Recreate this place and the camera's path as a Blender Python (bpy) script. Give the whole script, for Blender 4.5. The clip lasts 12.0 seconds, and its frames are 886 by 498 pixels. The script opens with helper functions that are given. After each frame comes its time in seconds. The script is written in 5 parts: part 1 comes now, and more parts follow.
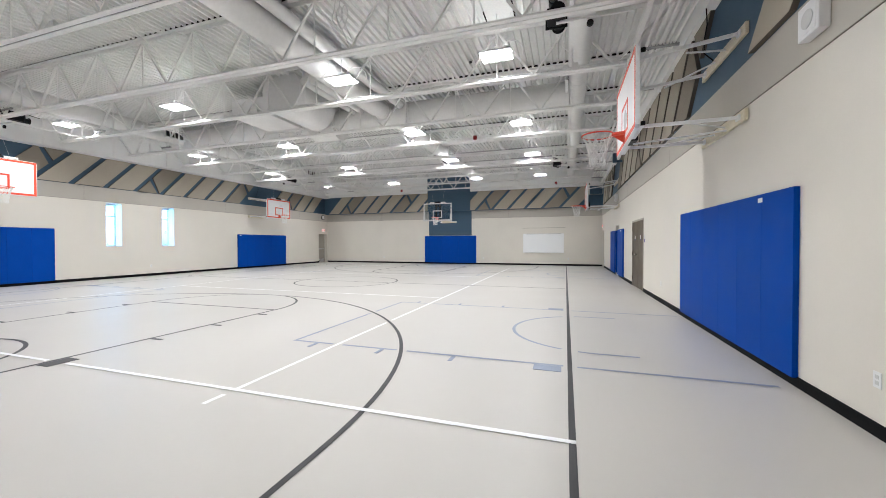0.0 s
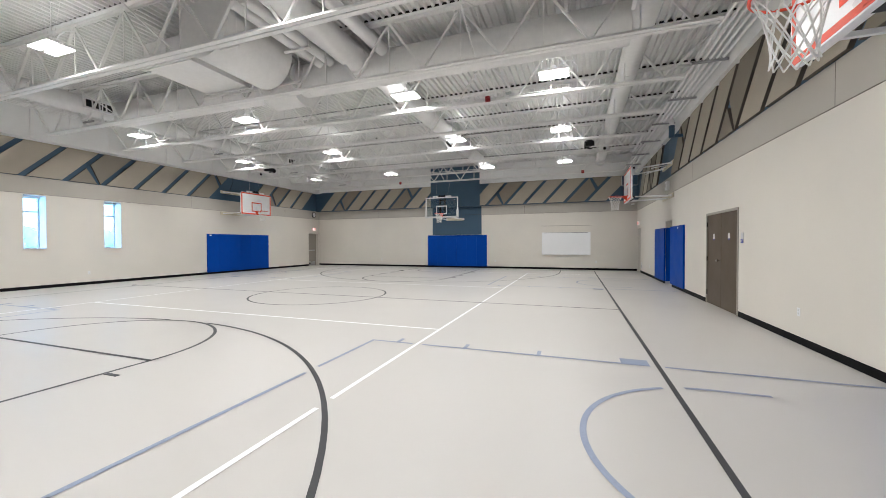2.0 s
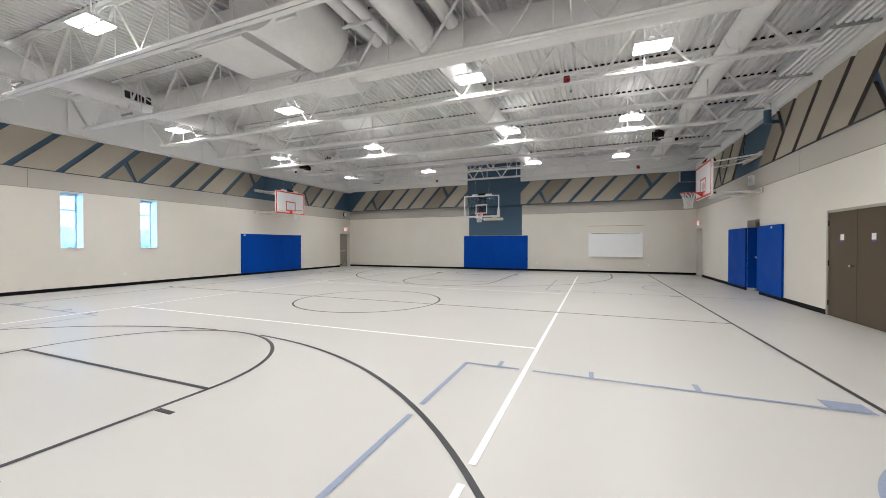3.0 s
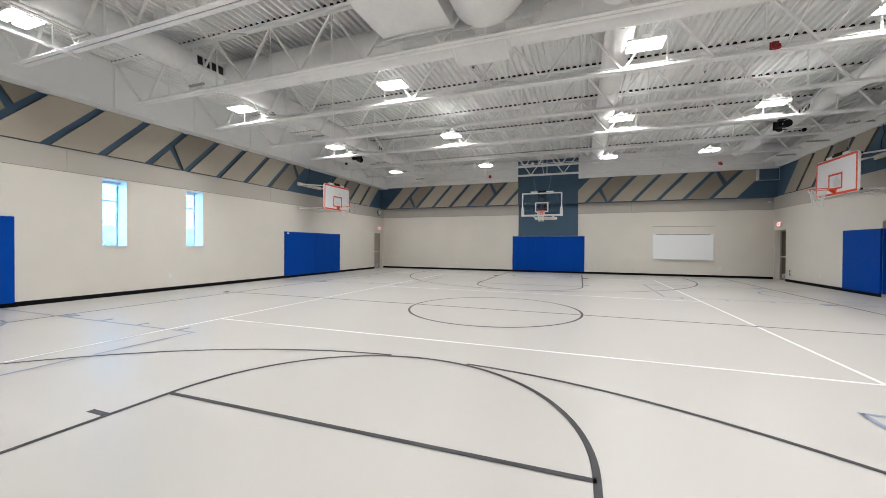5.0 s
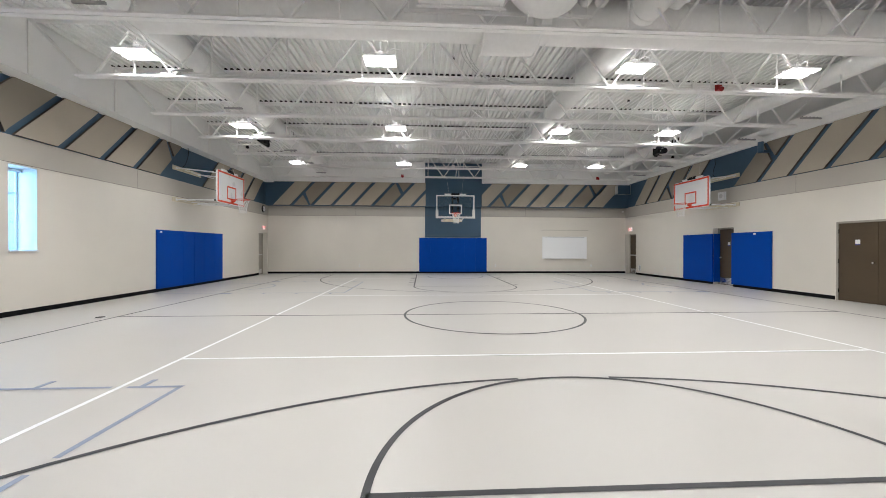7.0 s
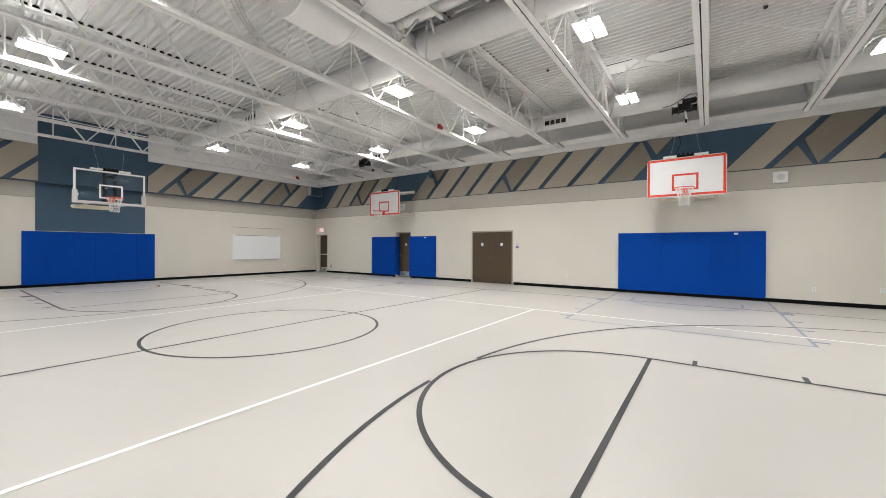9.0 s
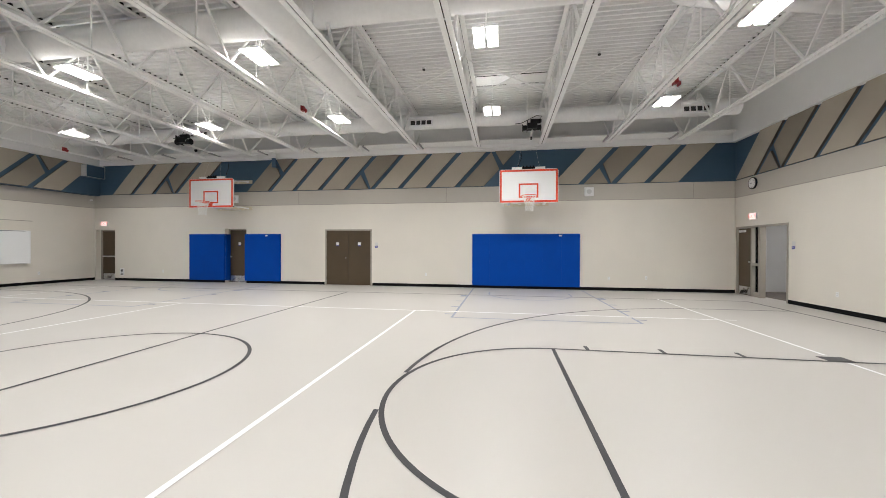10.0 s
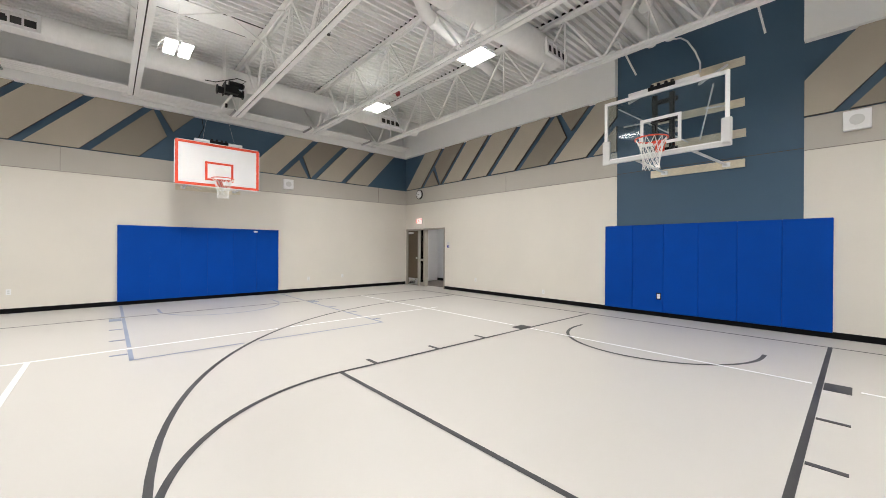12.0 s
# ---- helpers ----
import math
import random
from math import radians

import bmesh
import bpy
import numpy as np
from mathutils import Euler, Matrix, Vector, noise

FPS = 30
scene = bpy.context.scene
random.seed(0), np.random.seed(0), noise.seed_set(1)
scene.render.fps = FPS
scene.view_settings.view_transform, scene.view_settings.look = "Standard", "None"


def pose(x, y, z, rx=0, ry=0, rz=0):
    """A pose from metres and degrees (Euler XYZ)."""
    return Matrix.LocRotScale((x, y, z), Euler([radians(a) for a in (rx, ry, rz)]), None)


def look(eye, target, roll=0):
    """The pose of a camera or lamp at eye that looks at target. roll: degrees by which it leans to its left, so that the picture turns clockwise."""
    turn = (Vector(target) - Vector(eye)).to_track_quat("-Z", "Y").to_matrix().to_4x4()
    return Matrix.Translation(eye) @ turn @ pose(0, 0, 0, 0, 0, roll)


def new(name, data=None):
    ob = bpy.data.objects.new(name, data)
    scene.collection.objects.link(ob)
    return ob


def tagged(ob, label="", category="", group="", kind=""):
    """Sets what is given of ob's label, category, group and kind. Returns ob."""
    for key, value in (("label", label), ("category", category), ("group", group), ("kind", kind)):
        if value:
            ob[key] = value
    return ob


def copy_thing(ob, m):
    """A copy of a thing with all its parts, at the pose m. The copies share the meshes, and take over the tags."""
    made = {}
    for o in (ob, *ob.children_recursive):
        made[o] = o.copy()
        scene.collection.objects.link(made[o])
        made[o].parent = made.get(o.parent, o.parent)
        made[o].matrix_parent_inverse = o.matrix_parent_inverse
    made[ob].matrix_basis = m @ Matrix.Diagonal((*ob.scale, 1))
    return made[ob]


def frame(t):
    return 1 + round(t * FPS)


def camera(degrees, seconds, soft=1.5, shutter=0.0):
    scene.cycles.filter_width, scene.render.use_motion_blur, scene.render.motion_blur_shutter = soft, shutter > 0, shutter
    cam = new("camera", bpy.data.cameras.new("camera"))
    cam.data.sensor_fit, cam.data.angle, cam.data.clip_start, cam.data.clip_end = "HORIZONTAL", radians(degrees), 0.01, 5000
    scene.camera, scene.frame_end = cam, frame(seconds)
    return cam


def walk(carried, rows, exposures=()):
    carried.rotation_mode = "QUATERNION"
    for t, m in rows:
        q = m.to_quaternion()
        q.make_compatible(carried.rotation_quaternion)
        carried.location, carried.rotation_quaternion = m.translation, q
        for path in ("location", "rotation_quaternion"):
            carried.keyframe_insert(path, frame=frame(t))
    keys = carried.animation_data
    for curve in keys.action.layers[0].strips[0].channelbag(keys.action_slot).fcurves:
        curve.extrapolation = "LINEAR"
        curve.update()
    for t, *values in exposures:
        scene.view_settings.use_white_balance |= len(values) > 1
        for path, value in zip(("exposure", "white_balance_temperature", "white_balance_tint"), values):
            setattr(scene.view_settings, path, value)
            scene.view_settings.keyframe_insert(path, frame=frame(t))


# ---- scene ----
# camera and walk
cam = camera(99.9, 12.0, soft=0.9)
PATH = [
    (0, (-2.070, 0.322, 1.388), (-2.695, 2.222, 1.359), -0.1),
    (0.5, (-2.309, 1.147, 1.367), (-2.905, 3.056, 1.339), -0.1),
    (1, (-2.507, 1.991, 1.402), (-3.111, 3.897, 1.371), -0.2),
    (1.5, (-2.651, 2.79, 1.421), (-3.287, 4.686, 1.392), -0.2),
    (2, (-2.929, 3.528, 1.434), (-3.598, 5.413, 1.404), -0.2),
    (2.5, (-3.517, 3.98, 1.438), (-4.224, 5.85, 1.412), -0.1),
    (3, (-4.314, 4.112, 1.436), (-5.072, 5.963, 1.411), 0.0),
    (3.5, (-5.197, 4.108, 1.42), (-6.013, 5.934, 1.401), 0.2),
    (3.7, (-5.546, 4.124, 1.409), (-6.374, 5.944, 1.388), 0.2),
    (5.3, (-8.48, 4.33, 1.381), (-9.055, 6.245, 1.365), 0.4),
    (5.5, (-8.798, 4.372, 1.391), (-9.273, 6.315, 1.376), 0.4),
    (6, (-9.636, 4.419, 1.389), (-9.875, 6.405, 1.379), 0.4),
    (6.5, (-10.473, 4.429, 1.4), (-10.578, 6.426, 1.393), 0.4),
    (6.7, (-10.772, 4.454, 1.393), (-10.816, 6.454, 1.385), 0.3),
    (8.3, (-12.827, 5.232, 1.45), (-11.657, 6.854, 1.443), -0.0),
    (8.5, (-13.041, 5.38, 1.454), (-11.724, 6.885, 1.448), 0.1),
    (9, (-13.349, 6.018, 1.427), (-11.721, 7.18, 1.42), 0.3),
    (9.5, (-13.446, 6.675, 1.425), (-11.601, 7.448, 1.418), 0.3),
    (10, (-13.35, 7.329, 1.442), (-11.376, 7.651, 1.434), 0.2),
    (10.5, (-13.059, 7.923, 1.438), (-11.062, 7.815, 1.427), 0.2),
    (11, (-12.626, 8.29, 1.423), (-10.721, 7.682, 1.414), 0.3),
    (11.5, (-12.164, 8.528, 1.402), (-10.472, 7.463, 1.401), 0.4),
    (12, (-11.778, 8.596, 1.421), (-10.29, 7.26, 1.415), 0.3),
]
walk(cam, [(t, look(eye, target, roll)) for t, eye, target, roll in PATH],
     exposures=[(0.0, 1.19, 6200, 10), (0.5, 1.06, 6230, 10), (1.5, 1.01, 6300, 10), (2.5, 0.97, 6350, 10), (6.5, 0.95, 6350, 10), (8.5, 1.02, 6500, 10), (9.5, 1.03, 6500, 10), (10.5, 1.11, 6500, 10), (12.0, 1.23, 6550, 10)])

# room: inner faces of the walls, in metres
XE, XW, YS, YN, TH = 0.05, -19.41, -0.05, 24.70, 0.30
TRIM, BAND, SOFFIT, DECK = 3.07, 3.62, 4.86, 5.90
CX, CY = -9.69, 12.28

# world and daylight
world = bpy.data.worlds.new("sky")
scene.world = world
world.use_nodes = True
wn = world.node_tree.nodes
sky = wn.new("ShaderNodeTexSky")
sky.sky_type, sky.sun_disc = "NISHITA", False
sky.dust_density, sky.ozone_density = 0.2, 2.5
sky.sun_elevation, sky.sun_rotation = radians(35), radians(60)
wn["Background"].inputs["Strength"].default_value = 0.14
world.node_tree.links.new(sky.outputs[0], wn["Background"].inputs[0])
sun_lamp = bpy.data.lights.new("sun", "SUN")
sun_lamp.energy, sun_lamp.angle, sun_lamp.color = 4.0, radians(4), (1.0, 0.96, 0.9)
new("sun", sun_lamp).matrix_world = look((20, 12, 15), (0, 12, 0))
LAMP_GLOW, LAMP_WATTS = 7.0, 17.6
LAMP_COLOUR = (1.0, 0.99, 0.965)
panel_lamp = bpy.data.lights.new("led_panel", "AREA")
panel_lamp.shape, panel_lamp.size, panel_lamp.size_y = "RECTANGLE", 0.58, 0.15
panel_lamp.energy, panel_lamp.color, panel_lamp.spread = LAMP_WATTS, LAMP_COLOUR, radians(149)


# materials
def material(name, colour, rough=0.6, metal=0.0, grain=0.0, scale=40.0, bump=0.0, stain=0.0, stain_scale=1.5, emit=0.0, spec=0.5, vary=0.0, coat=0.0, aniso=None):
    m = bpy.data.materials.new(name)
    m.use_nodes = True
    nt = m.node_tree
    b = nt.nodes["Principled BSDF"]
    b.inputs["Base Color"].default_value = (*colour, 1)
    b.inputs["Roughness"].default_value = rough
    b.inputs["Metallic"].default_value = metal
    b.inputs["Specular IOR Level"].default_value = spec
    b.inputs["Coat Weight"].default_value = coat
    if emit:
        b.inputs["Emission Color"].default_value = (*colour, 1)
        b.inputs["Emission Strength"].default_value = emit
    if grain or stain or bump or vary:
        co = nt.nodes.new("ShaderNodeTexCoord")
        src = co.outputs["Object"]
        if aniso:
            mp = nt.nodes.new("ShaderNodeMapping")
            mp.inputs["Scale"].default_value = aniso
            nt.links.new(src, mp.inputs["Vector"])
            src = mp.outputs["Vector"]
        fine = nt.nodes.new("ShaderNodeTexNoise")
        fine.inputs["Scale"].default_value = scale
        fine.inputs["Detail"].default_value = 4
        nt.links.new(src, fine.inputs["Vector"])
        wide = nt.nodes.new("ShaderNodeTexNoise")
        wide.inputs["Scale"].default_value = stain_scale
        wide.inputs["Detail"].default_value = 5
        nt.links.new(co.outputs["Object"], wide.inputs["Vector"])
        value = None
        for tex, amount in ((fine, grain), (wide, stain)):
            mr = nt.nodes.new("ShaderNodeMapRange")
            mr.inputs["From Min"].default_value, mr.inputs["From Max"].default_value = 0.3, 0.7
            mr.inputs["To Min"].default_value, mr.inputs["To Max"].default_value = 1 - amount, 1 + amount
            nt.links.new(tex.outputs["Fac"], mr.inputs["Value"])
            if value is None:
                value = mr.outputs[0]
            else:
                mul = nt.nodes.new("ShaderNodeMath")
                mul.operation = "MULTIPLY"
                nt.links.new(value, mul.inputs[0])
                nt.links.new(mr.outputs[0], mul.inputs[1])
                value = mul.outputs[0]
        if vary:
            oi = nt.nodes.new("ShaderNodeObjectInfo")
            mr = nt.nodes.new("ShaderNodeMapRange")
            mr.inputs["To Min"].default_value, mr.inputs["To Max"].default_value = 1 - vary, 1 + vary
            nt.links.new(oi.outputs["Random"], mr.inputs["Value"])
            mul = nt.nodes.new("ShaderNodeMath")
            mul.operation = "MULTIPLY"
            nt.links.new(value, mul.inputs[0])
            nt.links.new(mr.outputs[0], mul.inputs[1])
            value = mul.outputs[0]
        vm = nt.nodes.new("ShaderNodeVectorMath")
        vm.operation = "SCALE"
        vm.inputs[0].default_value = colour
        nt.links.new(value, vm.inputs["Scale"])
        nt.links.new(vm.outputs[0], b.inputs["Base Color"])
        rr = nt.nodes.new("ShaderNodeMapRange")
        rr.inputs["From Min"].default_value, rr.inputs["From Max"].default_value = 0.3, 0.7
        rr.inputs["To Min"].default_value, rr.inputs["To Max"].default_value = max(rough - 0.06, 0.02), min(rough + 0.06, 1)
        nt.links.new(wide.outputs["Fac"], rr.inputs["Value"])
        nt.links.new(rr.outputs[0], b.inputs["Roughness"])
        if bump:
            bp = nt.nodes.new("ShaderNodeBump")
            bp.inputs["Strength"].default_value = bump
            bp.inputs["Distance"].default_value = 0.004
            nt.links.new(fine.outputs["Fac"], bp.inputs["Height"])
            nt.links.new(bp.outputs[0], b.inputs["Normal"])
    return m


M_FLOOR = material("poured_floor", (0.495, 0.473, 0.447), 0.41, grain=0.02, scale=220, bump=0.03, stain=0.025, stain_scale=0.7)
M_BLACK_LINE = material("charcoal_line_paint", (0.05, 0.05, 0.054), 0.5, spec=0.25, grain=0.1, scale=60)
M_WHITE_LINE = material("white_line_paint", (0.86, 0.87, 0.88), 0.4, grain=0.03, scale=60)
M_BLUE_LINE = material("grey_blue_line_paint", (0.235, 0.275, 0.375), 0.45, grain=0.08, scale=60)
M_WALL = material("tan_wall_paint", (0.735, 0.695, 0.628), 0.6, grain=0.025, scale=150, bump=0.08, stain=0.025, stain_scale=0.9)
M_BAND = material("taupe_band_paint", (0.50, 0.47, 0.42), 0.7, grain=0.03, scale=150, bump=0.08, stain=0.02)
M_SLATE = material("slate_blue_wall_paint", (0.048, 0.100, 0.160), 0.55, grain=0.03, scale=150, bump=0.06, stain=0.03)
M_SOFFIT = material("white_drywall", (0.82, 0.82, 0.81), 0.7, grain=0.015, scale=120, bump=0.05, stain=0.02)
M_STEEL = material("white_painted_steel", (0.83, 0.825, 0.81), 0.5, grain=0.03, scale=30, stain=0.03)
M_DECK = material("white_painted_deck", (0.78, 0.78, 0.765), 0.55, grain=0.03, scale=25, stain=0.04)
M_DUCT = material("white_painted_duct", (0.78, 0.775, 0.765), 0.45, grain=0.02, scale=12, stain=0.04)
M_MAT = material("royal_blue_vinyl", (0.0003, 0.058, 0.362), 0.55, spec=0.10, grain=0.05, scale=300, bump=0.12, stain=0.05, stain_scale=2.0, vary=0.03)
M_BASE = material("black_rubber_base", (0.006, 0.006, 0.007), 0.6, spec=0.1, grain=0.1, scale=80)
M_WOOD_DOOR = material("brown_door_veneer", (0.078, 0.053, 0.029), 0.42, grain=0.22, scale=18, stain=0.1, aniso=(6, 6, 0.5))
M_FRAME = material("taupe_steel_frame", (0.36, 0.33, 0.285), 0.45, grain=0.02, scale=60)
M_PINE = material("pine_plank", (0.68, 0.61, 0.47), 0.5, grain=0.12, scale=14, stain=0.12, stain_scale=4, aniso=(1, 12, 12))
M_WHITE = material("white_enamel", (0.82, 0.82, 0.82), 0.35, grain=0.01, scale=40)
M_BOARD = material("white_backboard_face", (0.85, 0.85, 0.86), 0.3, grain=0.01, scale=30)
M_ORANGE = material("orange_red_paint", (0.76, 0.075, 0.03), 0.4, grain=0.04, scale=60)
M_NET = material("white_net_cord", (0.80, 0.80, 0.78), 0.85, grain=0.1, scale=300)
M_BLACK = material("black_metal", (0.006, 0.006, 0.007), 0.5, spec=0.25, grain=0.1, scale=60)
M_CHROME = material("brushed_steel", (0.62, 0.62, 0.62), 0.3, metal=1.0, grain=0.05, scale=60)
M_GREY = material("light_grey_plastic", (0.62, 0.62, 0.61), 0.5, grain=0.02, scale=60)
M_DARKGREY = material("dark_grey_grille", (0.03, 0.03, 0.03), 0.6, grain=0.1, scale=60)
M_RED = material("red_alarm_plastic", (0.27, 0.006, 0.008), 0.35, grain=0.03, scale=60)
M_PANEL_LIGHT = material("beige_acoustic_fabric", (0.45, 0.405, 0.335), 0.95, grain=0.08, scale=420, bump=0.25, stain=0.02, spec=0.1)
M_PANEL_DARK = material("taupe_acoustic_fabric", (0.29, 0.26, 0.215), 0.95, grain=0.08, scale=420, bump=0.25, stain=0.02, spec=0.1)
M_PANEL_EDGE = material("dark_panel_edge", (0.10, 0.085, 0.072), 0.9, grain=0.05, scale=200)
M_TRIM_LINE = material("brown_reveal_line", (0.17, 0.148, 0.125), 0.8, grain=0.08, scale=120)
# near-black that stands for the shade in narrow gaps of the roof steel
M_GAP_SHADE = material("dark_gap_shade", (0.022, 0.021, 0.020), 0.75, grain=0.15, scale=40, spec=0.2)
M_WHITEBOARD = material("whiteboard_enamel", (0.89, 0.90, 0.91), 0.18, grain=0.005, scale=30)
M_PURPLE = material("violet_sign_plastic", (0.07, 0.075, 0.30), 0.4, grain=0.02, scale=60)
M_EXIT = material("exit_sign_letters", (1.0, 0.16, 0.13), 0.5, emit=0.9)
M_EXIT_FACE = material("exit_sign_face", (1.0, 0.82, 0.79), 0.5, emit=0.4)
M_CORRIDOR = material("pale_grey_corridor_paint", (0.60, 0.59, 0.59), 0.6, grain=0.02, scale=100, stain=0.03)
M_CARPET = material("grey_brown_carpet", (0.16, 0.135, 0.12), 0.95, grain=0.25, scale=180, bump=0.3)
M_SILL = material("white_window_sill", (0.72, 0.72, 0.72), 0.4, grain=0.02, scale=40)
M_ALU = material("pale_window_frame", (0.55, 0.58, 0.60), 0.4, metal=0.3, grain=0.02, scale=60)
M_LAMP = material("led_lens", LAMP_COLOUR, 0.5, emit=LAMP_GLOW)
# added glow that brightens the deck over the lights
M_DECK_FILL = material("deck_fill_glow", LAMP_COLOUR, 0.5, emit=5.0)
M_BARK = material("tree_bark", (0.10, 0.08, 0.06), 0.9, grain=0.2, scale=20)
M_LEAF = material("tree_leaves", (0.22, 0.26, 0.24), 0.8, grain=0.3, scale=6)
M_SNOWY = material("pale_paving", (0.46, 0.52, 0.60), 0.9, grain=0.1, scale=20)
M_PIPE = M_STEEL
M_STRUT = material("galvanised_strut", (0.42, 0.42, 0.42), 0.45, metal=0.6, grain=0.06, scale=60)


def glass_material(name, tint, rough=0.02):
    m = bpy.data.materials.new(name)
    m.use_nodes = True
    nt = m.node_tree
    nt.nodes.clear()
    out = nt.nodes.new("ShaderNodeOutputMaterial")
    mix = nt.nodes.new("ShaderNodeMixShader")
    tr = nt.nodes.new("ShaderNodeBsdfTransparent")
    gl = nt.nodes.new("ShaderNodeBsdfGlossy")
    fr = nt.nodes.new("ShaderNodeFresnel")
    fr.inputs["IOR"].default_value = 1.45
    tr.inputs["Color"].default_value = (*tint, 1)
    gl.inputs["Roughness"].default_value = rough
    nt.links.new(fr.outputs[0], mix.inputs[0])
    nt.links.new(tr.outputs[0], mix.inputs[1])
    nt.links.new(gl.outputs[0], mix.inputs[2])
    nt.links.new(mix.outputs[0], out.inputs["Surface"])
    return m


def glare_glass_material(name, tint, veil):
    """Window glass whose glare is imitated by a pale veil that scatters daylight."""
    m = glass_material(name, tint)
    nt = m.node_tree
    out = nt.nodes["Material Output"]
    clear = out.inputs["Surface"].links[0].from_socket
    glare_veil = nt.nodes.new("ShaderNodeBsdfTranslucent")
    glare_veil.inputs["Color"].default_value = (0.86, 0.90, 0.92, 1)
    noise = nt.nodes.new("ShaderNodeTexNoise")
    noise.inputs["Scale"].default_value = 3.0
    noise.inputs["Detail"].default_value = 3
    amount = nt.nodes.new("ShaderNodeMapRange")
    amount.inputs["From Min"].default_value, amount.inputs["From Max"].default_value = 0.3, 0.7
    amount.inputs["To Min"].default_value, amount.inputs["To Max"].default_value = veil - 0.06, veil + 0.06
    co = nt.nodes.new("ShaderNodeTexCoord")
    nt.links.new(co.outputs["Object"], noise.inputs["Vector"])
    nt.links.new(noise.outputs["Fac"], amount.inputs["Value"])
    mix = nt.nodes.new("ShaderNodeMixShader")
    nt.links.new(amount.outputs[0], mix.inputs[0])
    nt.links.new(clear, mix.inputs[1])
    nt.links.new(glare_veil.outputs[0], mix.inputs[2])
    nt.links.new(mix.outputs[0], out.inputs["Surface"])
    return m


M_WINDOW_GLASS = glare_glass_material("hazy_window_glass", (0.93, 0.96, 0.97), 0.28)
M_GLASS = glass_material("clear_glass", (0.93, 0.96, 0.97))
M_BB_GLASS = glass_material("backboard_glass", (0.86, 0.91, 0.93))


# mesh helpers
def box(bm, x0, x1, y0, y1, z0, z1, bevel=0.0):
    m = Matrix.LocRotScale(((x0 + x1) / 2, (y0 + y1) / 2, (z0 + z1) / 2), None, (abs(x1 - x0), abs(y1 - y0), abs(z1 - z0)))
    r = bmesh.ops.create_cube(bm, size=1, matrix=m)
    if bevel:
        es = {e for v in r["verts"] for e in v.link_edges}
        bmesh.ops.bevel(bm, geom=list(es), offset=bevel, segments=2, affect="EDGES", profile=0.6)
    return bm


def obox(bm, m, sx, sy, sz, bevel=0.0):
    r = bmesh.ops.create_cube(bm, size=1, matrix=m @ Matrix.Diagonal((sx, sy, sz, 1)))
    if bevel:
        es = {e for v in r["verts"] for e in v.link_edges}
        bmesh.ops.bevel(bm, geom=list(es), offset=bevel, segments=2, affect="EDGES", profile=0.6)
    return bm


def rod(bm, p, q, r, n=10, r2=None):
    p, q = Vector(p), Vector(q)
    d = q - p
    m = Matrix.Translation((p + q) / 2) @ d.to_track_quat("Z", "Y").to_matrix().to_4x4()
    bmesh.ops.create_cone(bm, cap_ends=True, segments=n, radius1=r, radius2=r if r2 is None else r2, depth=d.length, matrix=m)
    return bm


def bar(bm, p, q, w, h):
    """A square bar from p to q."""
    p, q = Vector(p), Vector(q)
    d = q - p
    m = Matrix.Translation((p + q) / 2) @ d.to_track_quat("Z", "Y").to_matrix().to_4x4()
    bmesh.ops.create_cube(bm, size=1, matrix=m @ Matrix.Diagonal((w, h, d.length, 1)))
    return bm


def tube(bm, pts, r, n=8):
    """A bent tube through pts."""
    pts = [Vector(p) for p in pts]
    rings = []
    up = Vector((0, 0, 1))
    for i, p in enumerate(pts):
        d = (pts[min(i + 1, len(pts) - 1)] - pts[max(i - 1, 0)]).normalized()
        a = d.cross(up)
        if a.length < 1e-3:
            a = d.cross(Vector((1, 0, 0)))
        a.normalize()
        b = d.cross(a)
        rings.append([bm.verts.new(p + (a * math.cos(k * math.tau / n) + b * math.sin(k * math.tau / n)) * r) for k in range(n)])
    for s, t in zip(rings, rings[1:]):
        for k in range(n):
            bm.faces.new((s[k], s[(k + 1) % n], t[(k + 1) % n], t[k]))
    bm.faces.new(rings[0])
    bm.faces.new(rings[-1][::-1])
    return bm


def prism(bm, pts, lift):
    """A flat polygon, pushed out by the vector lift."""
    a = [bm.verts.new(Vector(p)) for p in pts]
    b = [bm.verts.new(Vector(p) + Vector(lift)) for p in pts]
    bm.faces.new(a[::-1])
    bm.faces.new(b)
    for i in range(len(a)):
        j = (i + 1) % len(a)
        bm.faces.new((a[i], a[j], b[j], b[i]))
    return bm


def mesh_of(name, bm, mat, smooth=False):
    bmesh.ops.recalc_face_normals(bm, faces=bm.faces)
    me = bpy.data.meshes.new(name)
    bm.to_mesh(me)
    bm.free()
    me.materials.append(mat)
    if smooth:
        me.shade_smooth()
        me.set_sharp_from_angle(angle=radians(35))
    return me


def solo(name, bm, mat, label="", category="", group="", kind="", smooth=False):
    return tagged(new(name, mesh_of(name, bm, mat, smooth)), label, category, group, kind)


def part(name, bm, mat, parent, label="", smooth=False):
    ob = new(name, mesh_of(name, bm, mat, smooth))
    ob.parent = parent
    return tagged(ob, label)


def share(name, me, parent, m):
    ob = new(name, me)
    ob.parent = parent
    ob.matrix_basis = m
    return ob


def thing(name, m, label, category, group=""):
    ob = new(name)
    ob.empty_display_size = 0.2
    ob.matrix_basis = m
    return tagged(ob, label, category, group)


def B():
    return bmesh.new()


